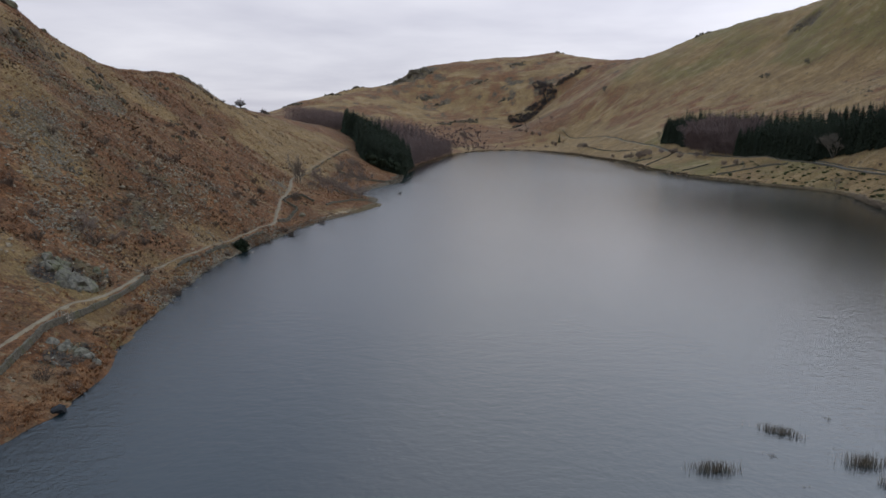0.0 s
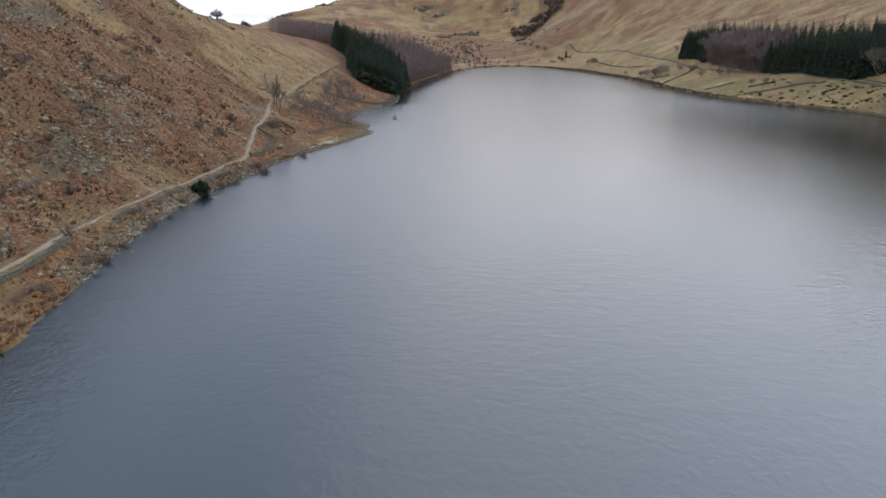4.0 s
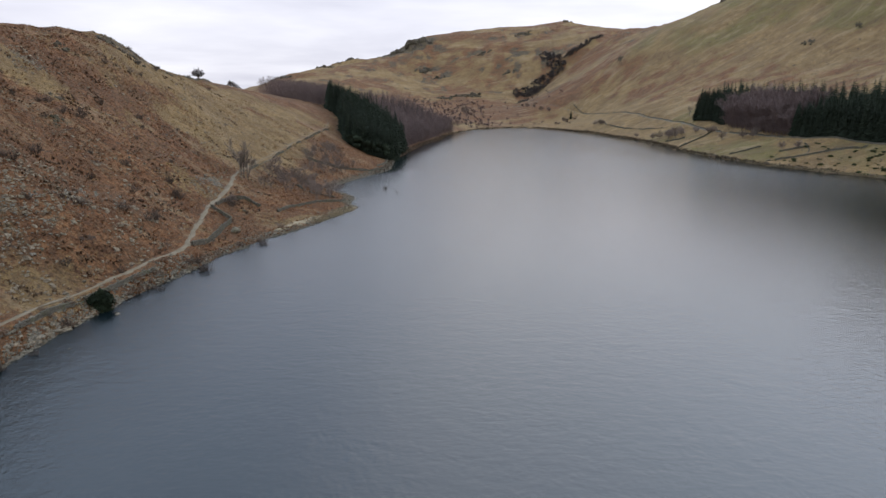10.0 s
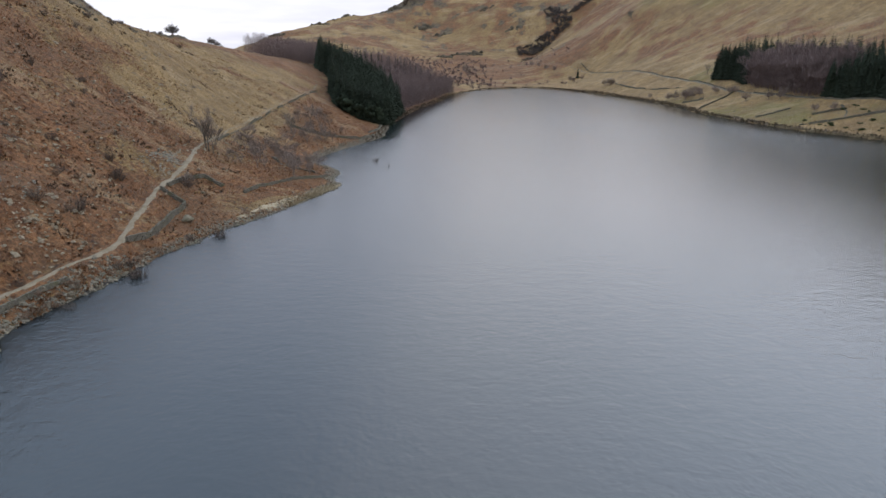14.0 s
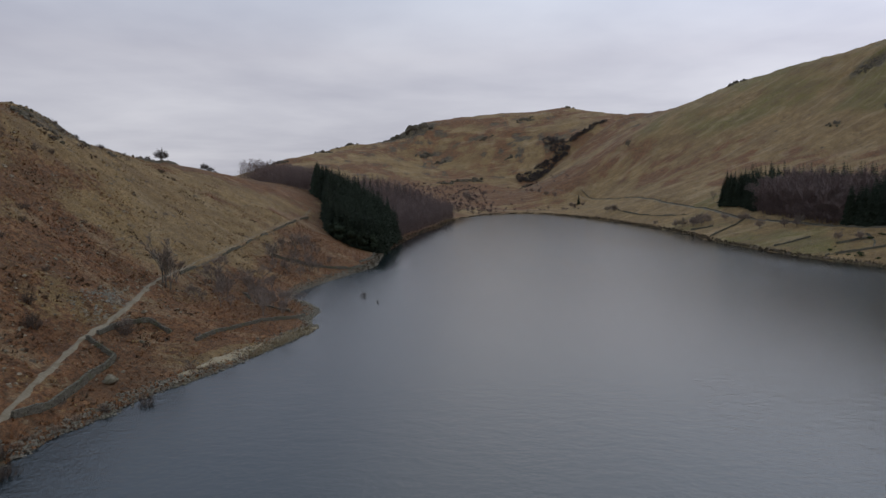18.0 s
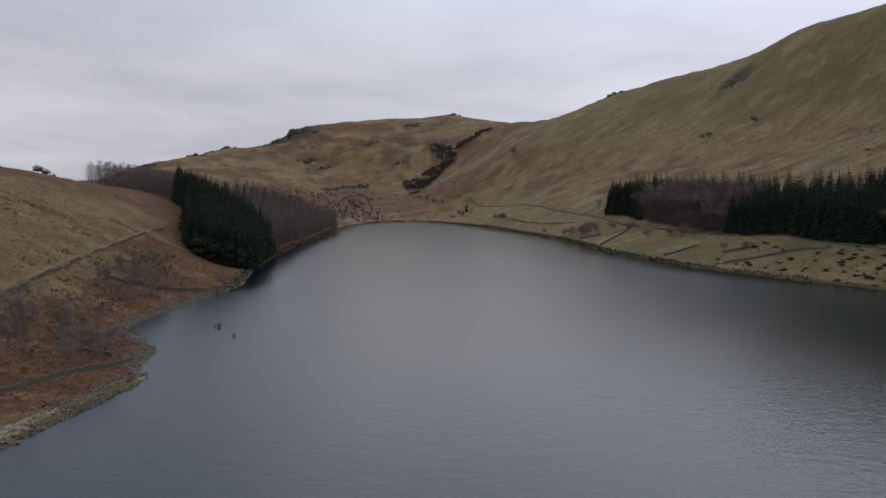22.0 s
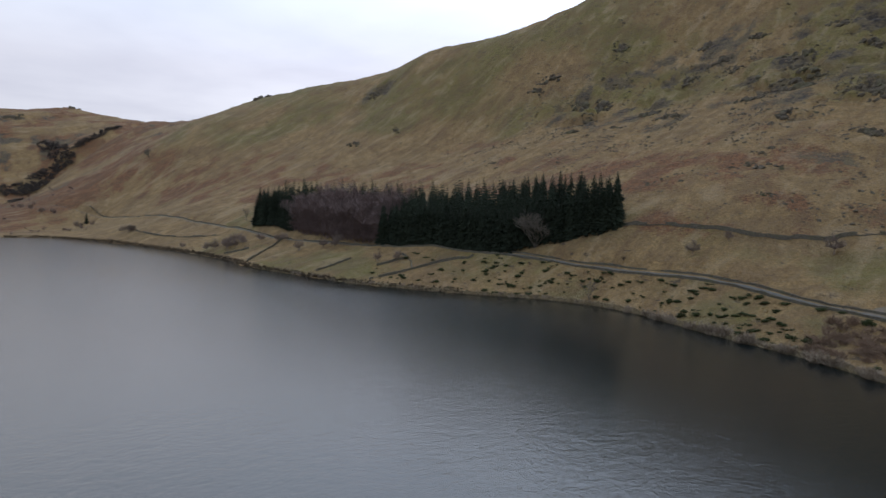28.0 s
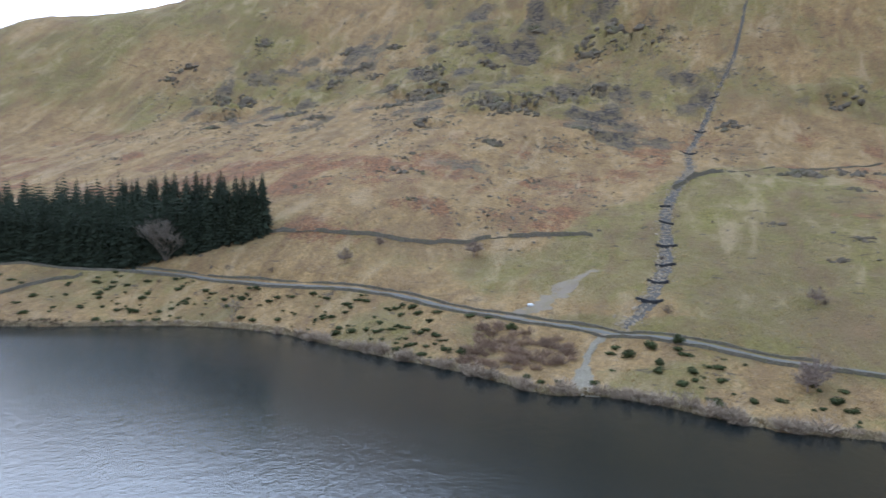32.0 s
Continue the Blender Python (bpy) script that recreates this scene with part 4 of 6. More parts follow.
def scree(name, count, where, sizes, label, material=MAT_SCREE, seed=3):
    """Loose stones, too many to count, strewn where the rule gives them a chance."""
    rng = np.random.default_rng(seed)
    base = np.array([(-1, -1, -0.6), (1, -0.8, -0.6), (0.9, 1, -0.6), (-0.9, 0.8, -0.6), (-0.6, -0.7, 0.6), (0.7, -0.5, 0.5), (0.5, 0.7, 0.7), (-0.5, 0.5, 0.4)])
    quads = np.array([(0, 3, 2, 1), (4, 5, 6, 7), (0, 1, 5, 4), (1, 2, 6, 5), (2, 3, 7, 6), (3, 0, 4, 7)])
    x, y = where(rng, count)
    z = ground_z(x, y)
    n = len(x)
    size = rng.choice(sizes, n) * rng.uniform(0.7, 1.3, n)
    a = rng.uniform(0, 6.28, n)
    pts = base[None] * (1 + rng.uniform(-0.3, 0.3, (n, 8, 3))) * (size[:, None, None] / 2) * np.stack([rng.uniform(0.7, 1.4, n), rng.uniform(0.7, 1.1, n), rng.uniform(0.5, 0.9, n)], -1)[:, None]
    c, s = np.cos(a)[:, None], np.sin(a)[:, None]
    tip = rng.uniform(-0.4, 0.4, n)[:, None]
    px, py, pz = pts[..., 0] * c - pts[..., 1] * s, pts[..., 0] * s + pts[..., 1] * c, pts[..., 2] + pts[..., 0] * tip
    v = np.stack([px + x[:, None], py + y[:, None], pz + (z + size * 0.1)[:, None]], -1).reshape(-1, 3)
    f = (quads[None] + (np.arange(n) * 8)[:, None, None]).reshape(-1, 4)
    me = bpy.data.meshes.new(name)
    me.from_pydata(v.tolist(), [], f.tolist())
    me.materials.append(material)
    return tagged(new(name, me), label, "stones", kind="stuff")


def by_chance(box, chance):
    def where(rng, count):
        x, y = rng.uniform(box[0], box[1], count), rng.uniform(box[2], box[3], count)
        keep = rng.uniform(0, 1, count) < chance(x, y)
        return x[keep], y[keep]
    return where


def west_scree(x, y):
    patch = 0.34 + 1.0 * value_noise(x, y, 11, 81) + 0.8 * value_noise(x, y, 4, 82)
    w = oval(x, y, -86, 203, 22, 58, 8) * 0.85 + oval(x, y, -127, 228, 8, 30, 12) * 0.8 + oval(x, y, -114, 181, 9, 16, 15) * 1.9 + oval(x, y, -94, 153, 9, 14) * 1.1 + oval(x, y, -80, 296, 6, 14) * 1.1
    w = w + oval(x, y, -136, 300, 5, 12) * 0.9 + oval(x, y, -89, 250, 10, 20) * 0.35 + 0.10
    way = np.interp(y, [p[1] for p in PATH], [p[0] for p in PATH])
    return w * np.clip(patch, 0.03, 1) * (np.abs(x - way) > 1.7)


scree("scree", 44000, by_chance((-160, -62, 82, 400), west_scree), (0.25, 0.3, 0.4, 0.5, 0.6, 0.7, 1.0), "grey scree strewn over the bracken fellside")


def scree_runs(rng, count):
    """Bare fans of broken rock on the near fell."""
    x, y = rng.uniform(-150, -72, count), rng.uniform(130, 320, count)
    w = 1.2 * oval(x, y, -115, 182, 8, 16, 18) + 0.75 * oval(x, y, -95, 153, 6, 10, 10) + 0.8 * oval(x, y, -125, 232, 4, 20, 10) + 0.8 * oval(x, y, -80, 294, 3.5, 9) + 0.6 * oval(x, y, -104, 170, 5, 9, 20)
    w = w + 0.5 * oval(x, y, -135, 296, 4, 9) + 0.5 * oval(x, y, -88, 205, 7, 12) + 0.4 * oval(x, y, -84, 232, 4, 10)
    keep = rng.uniform(0, 1, count) < w * np.clip(0.65 + 0.8 * value_noise(x, y, 3.5, 84), 0.1, 1)
    return x[keep], y[keep]


scree("scree_fan", 62000, scree_runs, (0.25, 0.3, 0.4, 0.5, 0.7), "pale grey fans of broken scree on the near fell", MAT_FAN, 21)


def shore_stones(rng, count):
    p = smooth_line(SHORE_WEST[6:25], 0.5)
    k = rng.integers(0, len(p), count)
    x = p[k, 0] + rng.normal(-1.2, 1.5, count)
    y = p[k, 1] + rng.normal(0, 0.6, count)
    return x, y


scree("shore_stones", 9000, shore_stones, (0.25, 0.3, 0.4, 0.5, 0.7), "grey-brown stones along the lake shore", MAT_SHORE, seed=5)


def east_scree(x, y):
    z = ground_z(x, y)
    patch = np.clip(0.2 + value_noise(x, y, 22, 91) + 0.6 * value_noise(x, y, 8, 92), 0, 1)
    return patch * (oval(x, y, 480, 410, 100, 220, 10) * 0.95 + oval(x, y, 330, 330, 50, 60) * 0.35 + 0.08)


scree("fell_stones", 44000, by_chance((285, 640, 170, 700), east_scree), (0.5, 0.6, 0.8, 1.1, 1.6), "weathered stones scattered on the grassy fell", MAT_FELLSTONE, 8)


def beck_stones(rng, count):
    p = smooth_line([(536, 213), (509, 225), (471, 234), (443, 241), (410, 237), (360, 243), (336, 247), (297, 245), (262, 246), (239, 250), (233, 253)], 1.0)
    k = rng.integers(0, len(p), count)
    return p[k, 0] + rng.normal(0, 1.0, count), p[k, 1] + rng.normal(0, 1.6, count)


scree("beck_stones", 1500, beck_stones, (0.4, 0.6, 0.8, 1.1), "grey boulders and cobbles in the beck", seed=12)


block_sets = {}


def outcrop(x, y, wide, deep, high, turn, label="weathered grey rock outcrop on the fellside", group="rock outcrops on the fell", material=MAT_CRAG, blocks=14, bulk=1.25):
    """A crag: fractured blocks standing out of the slope, each a part."""
    rng = random.Random(int(abs(x) * 31 + abs(y) * 17))
    if material.name not in block_sets:
        block_sets[material.name] = [me.copy() for me in rock_meshes]
        for me in block_sets[material.name]:
            me.materials[0] = material
    t = thing("rock_outcrop", label, "rock", group, (x, y, float(ground_z(x, y))))
    c, sn = math.cos(turn), math.sin(turn)
    for k in range(blocks):
        u, v = rng.uniform(-1, 1), rng.uniform(-1, 1)
        px, py = u * wide / 2 * c - v * deep / 2 * sn, u * wide / 2 * sn + v * deep / 2 * c
        size = rng.uniform(0.3, 0.68) * high * bulk * (1.15 - 0.6 * abs(u))
        o = new("block", rng.choice(block_sets[material.name]))
        o.parent = t
        o.matrix_basis = Matrix.LocRotScale((px, py, float(ground_z(x + px, y + py)) - t.location.z - size * 0.10), Euler((rng.uniform(-0.35, 0.35), rng.uniform(-0.35, 0.35), turn + rng.uniform(-0.5, 0.5))),
                                            (size * rng.uniform(0.7, 1.5), size * rng.uniform(0.7, 1.2), size * rng.uniform(1.0, 1.7)))
    return t


MAT_LEDGE = stone_material("lichened_rock", (0.055, 0.047, 0.036), (0.270, 0.240, 0.185), 0.7, 0.8)
outcrop(-79, 129, 8, 4, 5.0, 1.9, "big lichened rock outcrop above the footpath", "", MAT_LEDGE, 22, 1.75)
outcrop(-84, 133, 7, 5, 4.0, 1.9, "broken lichened rock outcrop above the footpath", "", MAT_LEDGE, 20, 1.6)
outcrop(-79, 141, 3, 3, 3.0, 1.9, "small lichened crag by the footpath", "", MAT_LEDGE, 7)
outcrop(-63, 102, 4.5, 8, 2.8, 1.7, "rounded rock outcrop on the grassy lake shore", "", MAT_LEDGE, 20, 1.9)
outcrop(-62, 96, 3, 4, 1.8, 1.7, "low slab of rock on the grassy lake shore", "", MAT_LEDGE, 8)
for x, y, w, d, h in ((-166, 251, 10, 6, 7), (-161, 262, 9, 5, 5), (-150, 232, 12, 5, 5), (-146, 245, 10, 4, 4), (-142, 262, 9, 4, 4), (-158, 290, 9, 4, 4), (-132, 262, 8, 3, 3),
                      (-120, 283, 6, 3, 2), (-163, 390, 10, 8, 3.5), (-155, 398, 7, 5, 3), (-151, 404, 6, 4, 2.5), (-112, 268, 5, 3, 2.2), (-145, 330, 9, 4, 3), (-98, 214, 6, 3, 2.5),
                      (-92, 232, 6, 3, 2.0), (-153, 380, 9, 6, 4), (-144, 371, 8, 5, 3.5), (-139, 375, 8, 4, 3), (-134, 367, 7, 4, 3), (-157, 385, 9, 6, 4), (-142, 400, 7, 4, 3), (-147, 427, 7, 4, 3), (-148, 412, 8, 4, 3), (-104, 176, 5, 3, 2.5), (-136, 250, 9, 4, 4)):
    outcrop(x, y, w, d, h, 1.75, "dark rocky crag on the bracken fellside", "crags on the near fell", MAT_CRAG, 11)
for x, y, w, d, h in ((451, 342, 34, 8, 9), (441, 356, 16, 6, 6), (470, 340, 20, 6, 7), (563, 290, 40, 8, 12), (548, 310, 18, 6, 8), (465, 406, 24, 8, 9), (452, 430, 18, 6, 7), (477, 586, 26, 8, 10),
                      (484, 570, 16, 6, 8), (305, 348, 9, 3, 2.5), (510, 151, 26, 7, 9), (391, 183, 22, 6, 6), (404, 165, 24, 6, 7), (481, 646, 18, 6, 7), (522, 488, 20, 7, 8), (544, 469, 16, 6, 7),
                      (597, 273, 26, 7, 9), (443, 299, 22, 7, 5), (436, 476, 20, 7, 7), (284, 194, 8, 3, 2.2), (500, 420, 18, 6, 6), (520, 380, 22, 6, 7), (540, 410, 18, 6, 7), (430, 520, 18, 6, 6),
                      (300, 185, 9, 4, 2.5), (350, 175, 12, 4, 3), (408, 1114, 22, 9, 12), (418, 1104, 16, 8, 9), (367, 787, 18, 6, 6), (400, 760, 14, 5, 5), (248, 1080, 26, 7, 6), (443, 868, 24, 8, 8)):
    outcrop(x, y, w, d, h, 1.6 + 0.3 * math.sin(x), "grey crag breaking through the grassy fell", blocks=22)
for x, y, w, d, h in ((32, 1317, 40, 10, 9), (-14, 1284, 34, 9, 8), (10, 1300, 30, 8, 7), (-105, 1546, 60, 14, 16), (-71, 1560, 50, 12, 14), (-140, 1555, 50, 12, 12), (-220, 1505, 50, 10, 9), (-265, 1448, 50, 10, 9),
                      (-323, 1336, 40, 10, 9), (-30, 1420, 30, 8, 7), (60, 1480, 36, 8, 7), (150, 1560, 40, 8, 8), (263, 1652, 20, 9, 7), (-60, 1450, 36, 8, 8), (110, 1400, 30, 8, 6)):
    outcrop(x, y, w, d * 1.4, 1.7 * h, 0.2 * math.cos(y), "distant dark crag on the far fell", "crags on the far fell", blocks=18)

for n, (x, y) in enumerate(((460, 567), (427, 556), (456, 505), (478, 569), (469, 417), (490, 444), (481, 405), (447, 348), (451, 362), (491, 328), (417, 391), (554, 316), (553, 293), (554, 266), (511, 424),
                            (545, 514), (511, 470), (503, 503), (536, 593), (495, 641), (528, 356), (564, 355), (599, 273), (511, 296), (337, 367), (398, 340), (478, 218), (383, 191), (440, 352), (462, 340))):
    outcrop(x, y, 12 + 3 * (n % 5), 7, 5.0 + 1.3 * (n % 4), 1.7 + 0.3 * math.sin(3 * n), "broken grey rock face on the steep fell", "rock faces on the fell", blocks=20)

rng = random.Random(51)
made = 0
while made < 130:
    x, y = rng.uniform(300, 600), rng.uniform(180, 720)
    if float(value_noise(x, y, 40, 33)) + 0.5 * float(value_noise(x, y, 15, 34)) > 0.25 - 0.5 * float(oval(x, y, 460, 400, 70, 160, 10)):
        outcrop(x, y, rng.uniform(4, 12), rng.uniform(2, 4), rng.uniform(1.6, 3.6), 1.5 + rng.uniform(-0.5, 0.5), "small grey crag half buried in fell grass", "small crags on the fell", blocks=5)
        made += 1

# stone weirs in the beck
for x, y, wide in ((246, 247.5, 7.5), (262, 246, 6.5), (278, 244.5, 6.5), (297, 245, 7.5), (318, 246, 5.5), (336, 247, 5.0), (440, 240, 9), (472, 234, 8), (505, 226, 6)):
    s = Shape()
    rng = random.Random(int(x))
    n = int(wide / 0.55)
    for c in range(3):
        for k in range(n):
            q = (k + 0.5) / n * 2 - 1
            px, py = x + 1.1 * q * q - 0.18 * c * 0, y + q * wide / 2
            z = float(ground_z(x, py)) - 0.25 + c * 0.5
            s.block((px + 0.12 * c, py, z), (0.42, 0.12 * q, 0), (-0.1 * q, wide / n / 2, 0), (0, 0, 0.26), 0.12, rng)
    # near-black stone: wet rock, with the shade of the drop put into its colour
    tagged(part("stone_weir", s, MAT_WET_SHADED), "curved dark stone weir across the beck", "weir", "weirs in the beck")

# ---------------------------------------------------------------- trees and shrubs
def spruce_shapes(rng, h=20.0, spread=0.17, levels=34):
    """Trunk and crown of a plantation spruce: whorls of drooping, ragged boughs."""
    trunk, crown = Shape(), Shape()
    trunk.tube((0, 0, -0.8), (0, 0, h * 0.5), 0.26, 0.16, 6)
    trunk.tube((0, 0, h * 0.5), (0, 0, h * 0.98), 0.16, 0.02, 5)
    for k in range(levels):
        u = k / (levels - 1)
        z = h * (0.05 + 0.92 * u)
        reach = h * spread * (1 - u) ** 0.66 * rng.uniform(0.8, 1.12) + 0.2
        boughs = 10 if u < 0.6 else 7
        a0 = rng.uniform(0, 6.28)
        for b in range(boughs):
            a = a0 + 6.2832 * b / boughs + rng.uniform(-0.35, 0.35)
            r = reach * rng.uniform(0.55, 1.18)
            ca, sa = math.cos(a), math.sin(a)
            sag = r * rng.uniform(0.15, 0.5)
            w = r * rng.uniform(0.14, 0.26)
            root = (0, 0, z + r * 0.22)
            tip = (ca * r, sa * r, z - sag + 0.12 * r)
            m1 = (ca * r * 0.6 - sa * w, sa * r * 0.6 + ca * w, z - sag * 0.8)
            m2 = (ca * r * 0.6 + sa * w, sa * r * 0.6 - ca * w, z - sag * 0.8)
            ridge = (ca * r * 0.62, sa * r * 0.62, z - sag * 0.25)
            crown.poly(root, m1, tip, ridge)
            crown.poly(root, ridge, tip, m2)
            low = (ca * r * 0.8, sa * r * 0.8, z - sag - r * 0.22)
            crown.poly(m1, low, ridge)
    crown.poly((0.12, 0, h * 0.93), (-0.08, 0.1, h * 0.93), (0, 0, h * 1.03))
    crown.poly((0, 0.12, h * 0.93), (0, -0.12, h * 0.93), (0, 0, h * 1.03))
    return trunk, crown


def twig(s, p, d, length, width, rng):
    """A thin flat spray of twigs."""
    d = np.asarray(d, float)
    d = d / (np.linalg.norm(d) + 1e-9)
    u = np.cross(d, (rng.uniform(-1, 1), rng.uniform(-1, 1), rng.uniform(-1, 1)))
    u = u / (np.linalg.norm(u) + 1e-9) * width
    p = np.asarray(p, float)
    q = p + d * length
    s.poly(tuple(p - u * 0.5), tuple(p + u * 0.5), tuple(q))


def larch_shapes(rng, h=15.0, twigs=9):
    """A leafless larch: straight stem, level limbs, a haze of fine twigs."""
    trunk, crown = Shape(), Shape()
    trunk.tube((0, 0, -0.8), (0, 0, h * 0.98), 0.2, 0.03, 5)
    for k in range(26):
        u = k / 25
        z = h * (0.04 + 0.94 * u)
        reach = h * 0.21 * math.sin(3.1416 * (0.25 + 0.73 * u)) ** 0.8 * rng.uniform(0.7, 1.15) + 0.2
        for b in range(4):
            a = rng.uniform(0, 6.28)
            ca, sa = math.cos(a), math.sin(a)
            end = np.array((ca * reach, sa * reach, z + reach * rng.uniform(0.0, 0.35)))
            root = np.array((0, 0, z))
            w = np.array((-sa, ca, 0)) * 0.035
            crown.poly(tuple(root - w), tuple(root + w), tuple(end))
            for t in range(twigs):
                p = root + (end - root) * rng.uniform(0.3, 1.0)
                twig(crown, p, (ca * 0.6 + rng.uniform(-1, 1), sa * 0.6 + rng.uniform(-1, 1), rng.uniform(-0.5, 0.9)), rng.uniform(0.5, 1.3), 0.085, rng)
    return trunk, crown


def bare_shapes(rng, h=7.0, wide=0.9, limbs=5, depth=4, twig_width=0.05, twig_len=0.9, lean=0.0):
    """A leafless broadleaf tree: forked limbs dividing down to sprays of twigs."""
    wood, spray = Shape(), Shape()

    def grow(p, d, length, r, level):
        d = d / (np.linalg.norm(d) + 1e-9)
        q = p + d * length
        wood.tube(p, q, r, r * 0.66, 5 if level < 2 else 3)
        if level >= depth:
            for _ in range(7):
                e = d + np.array((rng.uniform(-1, 1), rng.uniform(-1, 1), rng.uniform(-0.4, 0.9))) * 0.9
                twig(spray, p + d * length * rng.uniform(0.2, 1.0), e, twig_len * rng.uniform(0.6, 1.2), twig_width, rng)
            return
        for k in range(3 if level else limbs):
            out = np.array((rng.uniform(-1, 1), rng.uniform(-1, 1), rng.uniform(-0.1, 0.6)))
            e = d * 0.75 + out * wide
            if level == 0:
                a = 6.28 * k / limbs + rng.uniform(-0.4, 0.4)
                e = np.array((math.cos(a) * wide, math.sin(a) * wide, rng.uniform(0.5, 1.5)))
            grow(q - d * length * (rng.uniform(0, 0.35) if level else rng.uniform(0, 0.62)), e, length * (rng.uniform(0.6, 0.85) if level else rng.uniform(0.5, 0.85)), r * 0.6, level + 1)

    grow(np.array((0, 0, -0.4)), np.array((lean, 0.05, 1.0)), h * 0.40, h * 0.019, 0)
    return wood, spray


def round_shapes(rng, h=6.0, wide=0.42, boughs=46, twigs=16, width=0.1):
    """A leafless tree with a short trunk and a full, rounded head of twigs."""
    wood, spray = Shape(), Shape()
    wood.tube((0, 0, -0.5), (0, 0, h * 0.30), h * 0.03, h * 0.022, 6)
    fork = np.array((0, 0, h * 0.27))
    for k in range(boughs):
        z = rng.uniform(-0.55, 1.0)
        a = 2.4 * k + rng.uniform(-0.3, 0.3)
        q = math.sqrt(max(0.0, 1 - z * z))
        end = np.array((q * math.cos(a) * wide * h, q * math.sin(a) * wide * h, h * (0.58 + 0.40 * z))) * rng.uniform(0.82, 1.08)
        mid = fork + (end - fork) * 0.5 + np.array((rng.uniform(-0.3, 0.3), rng.uniform(-0.3, 0.3), rng.uniform(0, 0.4)))
        wood.tube(fork, mid, h * 0.010, h * 0.006, 3)
        wood.tube(mid, end, h * 0.006, h * 0.003, 3)
        for _ in range(twigs):
            p = mid + (end - mid) * rng.uniform(0.0, 1.0)
            twig(spray, p, (end - fork) / h + np.array((rng.uniform(-1, 1), rng.uniform(-1, 1), rng.uniform(-0.5, 0.9))) * 0.6, h * rng.uniform(0.09, 0.18), width, rng)
    return wood, spray


def shrub_shapes(rng, h=2.0, wide=1.3, stems=26, sprays=9, width=0.04):
    """A bare shrub: many stems from the ground, each with sprays of twigs."""
    wood, spray = Shape(), Shape()
    for _ in range(stems):
        a, lean = rng.uniform(0, 6.28), rng.uniform(0.05, 1.0)
        d = np.array((math.cos(a) * lean * wide, math.sin(a) * lean * wide, 1.0))
        d /= np.linalg.norm(d)
        base = np.array((math.cos(a), math.sin(a), 0)) * rng.uniform(0, 0.25 * wide) + (0, 0, -0.15)
        top = base + d * h * rng.uniform(0.6, 1.05)
        wood.tube(base, top, 0.03, 0.012, 3)
        for _ in range(sprays):
            p = base + (top - base) * rng.uniform(0.3, 1.0)
            twig(spray, p, d + np.array((rng.uniform(-1, 1), rng.uniform(-1, 1), rng.uniform(-0.5, 0.8))), h * rng.uniform(0.18, 0.4), width, rng)
    return wood, spray


def leafy_shape(rng, h=1.4, wide=1.6, leaves=330, size=0.24, lumps=6):
    """An evergreen bush: clumps of small leaf sprays with gaps and an uneven outline."""
    s = Shape()
    heads = [(rng.uniform(-0.5, 0.5) * wide, rng.uniform(-0.5, 0.5) * wide, rng.uniform(0.3, 0.75) * h, rng.uniform(0.28, 0.5) * wide) for _ in range(lumps)]
    for _ in range(leaves):
        cx, cy, cz, r = heads[rng.randrange(lumps)]
        d = np.array((rng.gauss(0, 1), rng.gauss(0, 1), rng.gauss(0, 0.8)))
        d /= np.linalg.norm(d) + 1e-9
        p = np.array((cx, cy, cz)) + d * r * rng.uniform(0.6, 1.05) * np.array((1, 1, 0.85))
        p[2] = max(p[2], 0.0)
        u = np.cross(d, (rng.uniform(-1, 1), rng.uniform(-1, 1), rng.uniform(-1, 1)))
        u /= np.linalg.norm(u) + 1e-9
        w = np.cross(d, u)
        k = size * rng.uniform(0.6, 1.3)
        s.poly(tuple(p + u * k), tuple(p - u * k * 0.6 + w * k * 0.8), tuple(p - u * k * 0.5 - w * k * 0.7 + d * k * 0.5))
    return s


def pattern(name, label, category, group, parts):
    t = thing(name, label, category, group)
    for pname, shape, mat in parts:
        part(pname, shape, mat, t)
    return t


def tree_set(count, make, name, label, category, group, pnames, mats):
    out = []
    for k in range(count):
        a, b = make(random.Random(100 + 7 * k + len(name)))
        out.append(pattern(name, label, category, group, ((pnames[0], a, mats[0]), (pnames[1], b, mats[1]))))
    return out


def inside(x, y, poly):
    hit, n = False, len(poly)
    for k in range(n):
        (ax, ay), (bx, by) = poly[k], poly[(k + 1) % n]
        if (ay > y) != (by > y) and x < (bx - ax) * (y - ay) / (by - ay) + ax:
            hit = not hit
    return hit


def rows(poly, gap, rng, jitter=0.3):
    xs, ys = [p[0] for p in poly], [p[1] for p in poly]
    out = []
    y = min(ys)
    while y < max(ys):
        x = min(xs) + rng.uniform(0, gap)
        while x < max(xs):
            p = (x + rng.uniform(-jitter, jitter) * gap, y + rng.uniform(-jitter, jitter) * gap)
            if inside(*p, poly):
                out.append(p)
            x += gap
        y += gap
    return out


def edge_gap(x, y, line):
    p = np.array(line)
    return float(np.hypot(p[:, 0] - x, p[:, 1] - y).min())


spruces = tree_set(5, lambda r: spruce_shapes(r, r.uniform(19, 21), r.uniform(0.19, 0.23)), "spruce_tree", "tall dark green plantation spruce", "tree", "plantation spruces", ("trunk", "crown"), (MAT_BARK, MAT_SPRUCE))
larches = tree_set(5, lambda r: larch_shapes(r, r.uniform(14, 16)), "larch_tree", "leafless purple-brown larch in the plantation", "tree", "plantation larches", ("trunk", "crown"), (MAT_LARCH, MAT_LARCH))

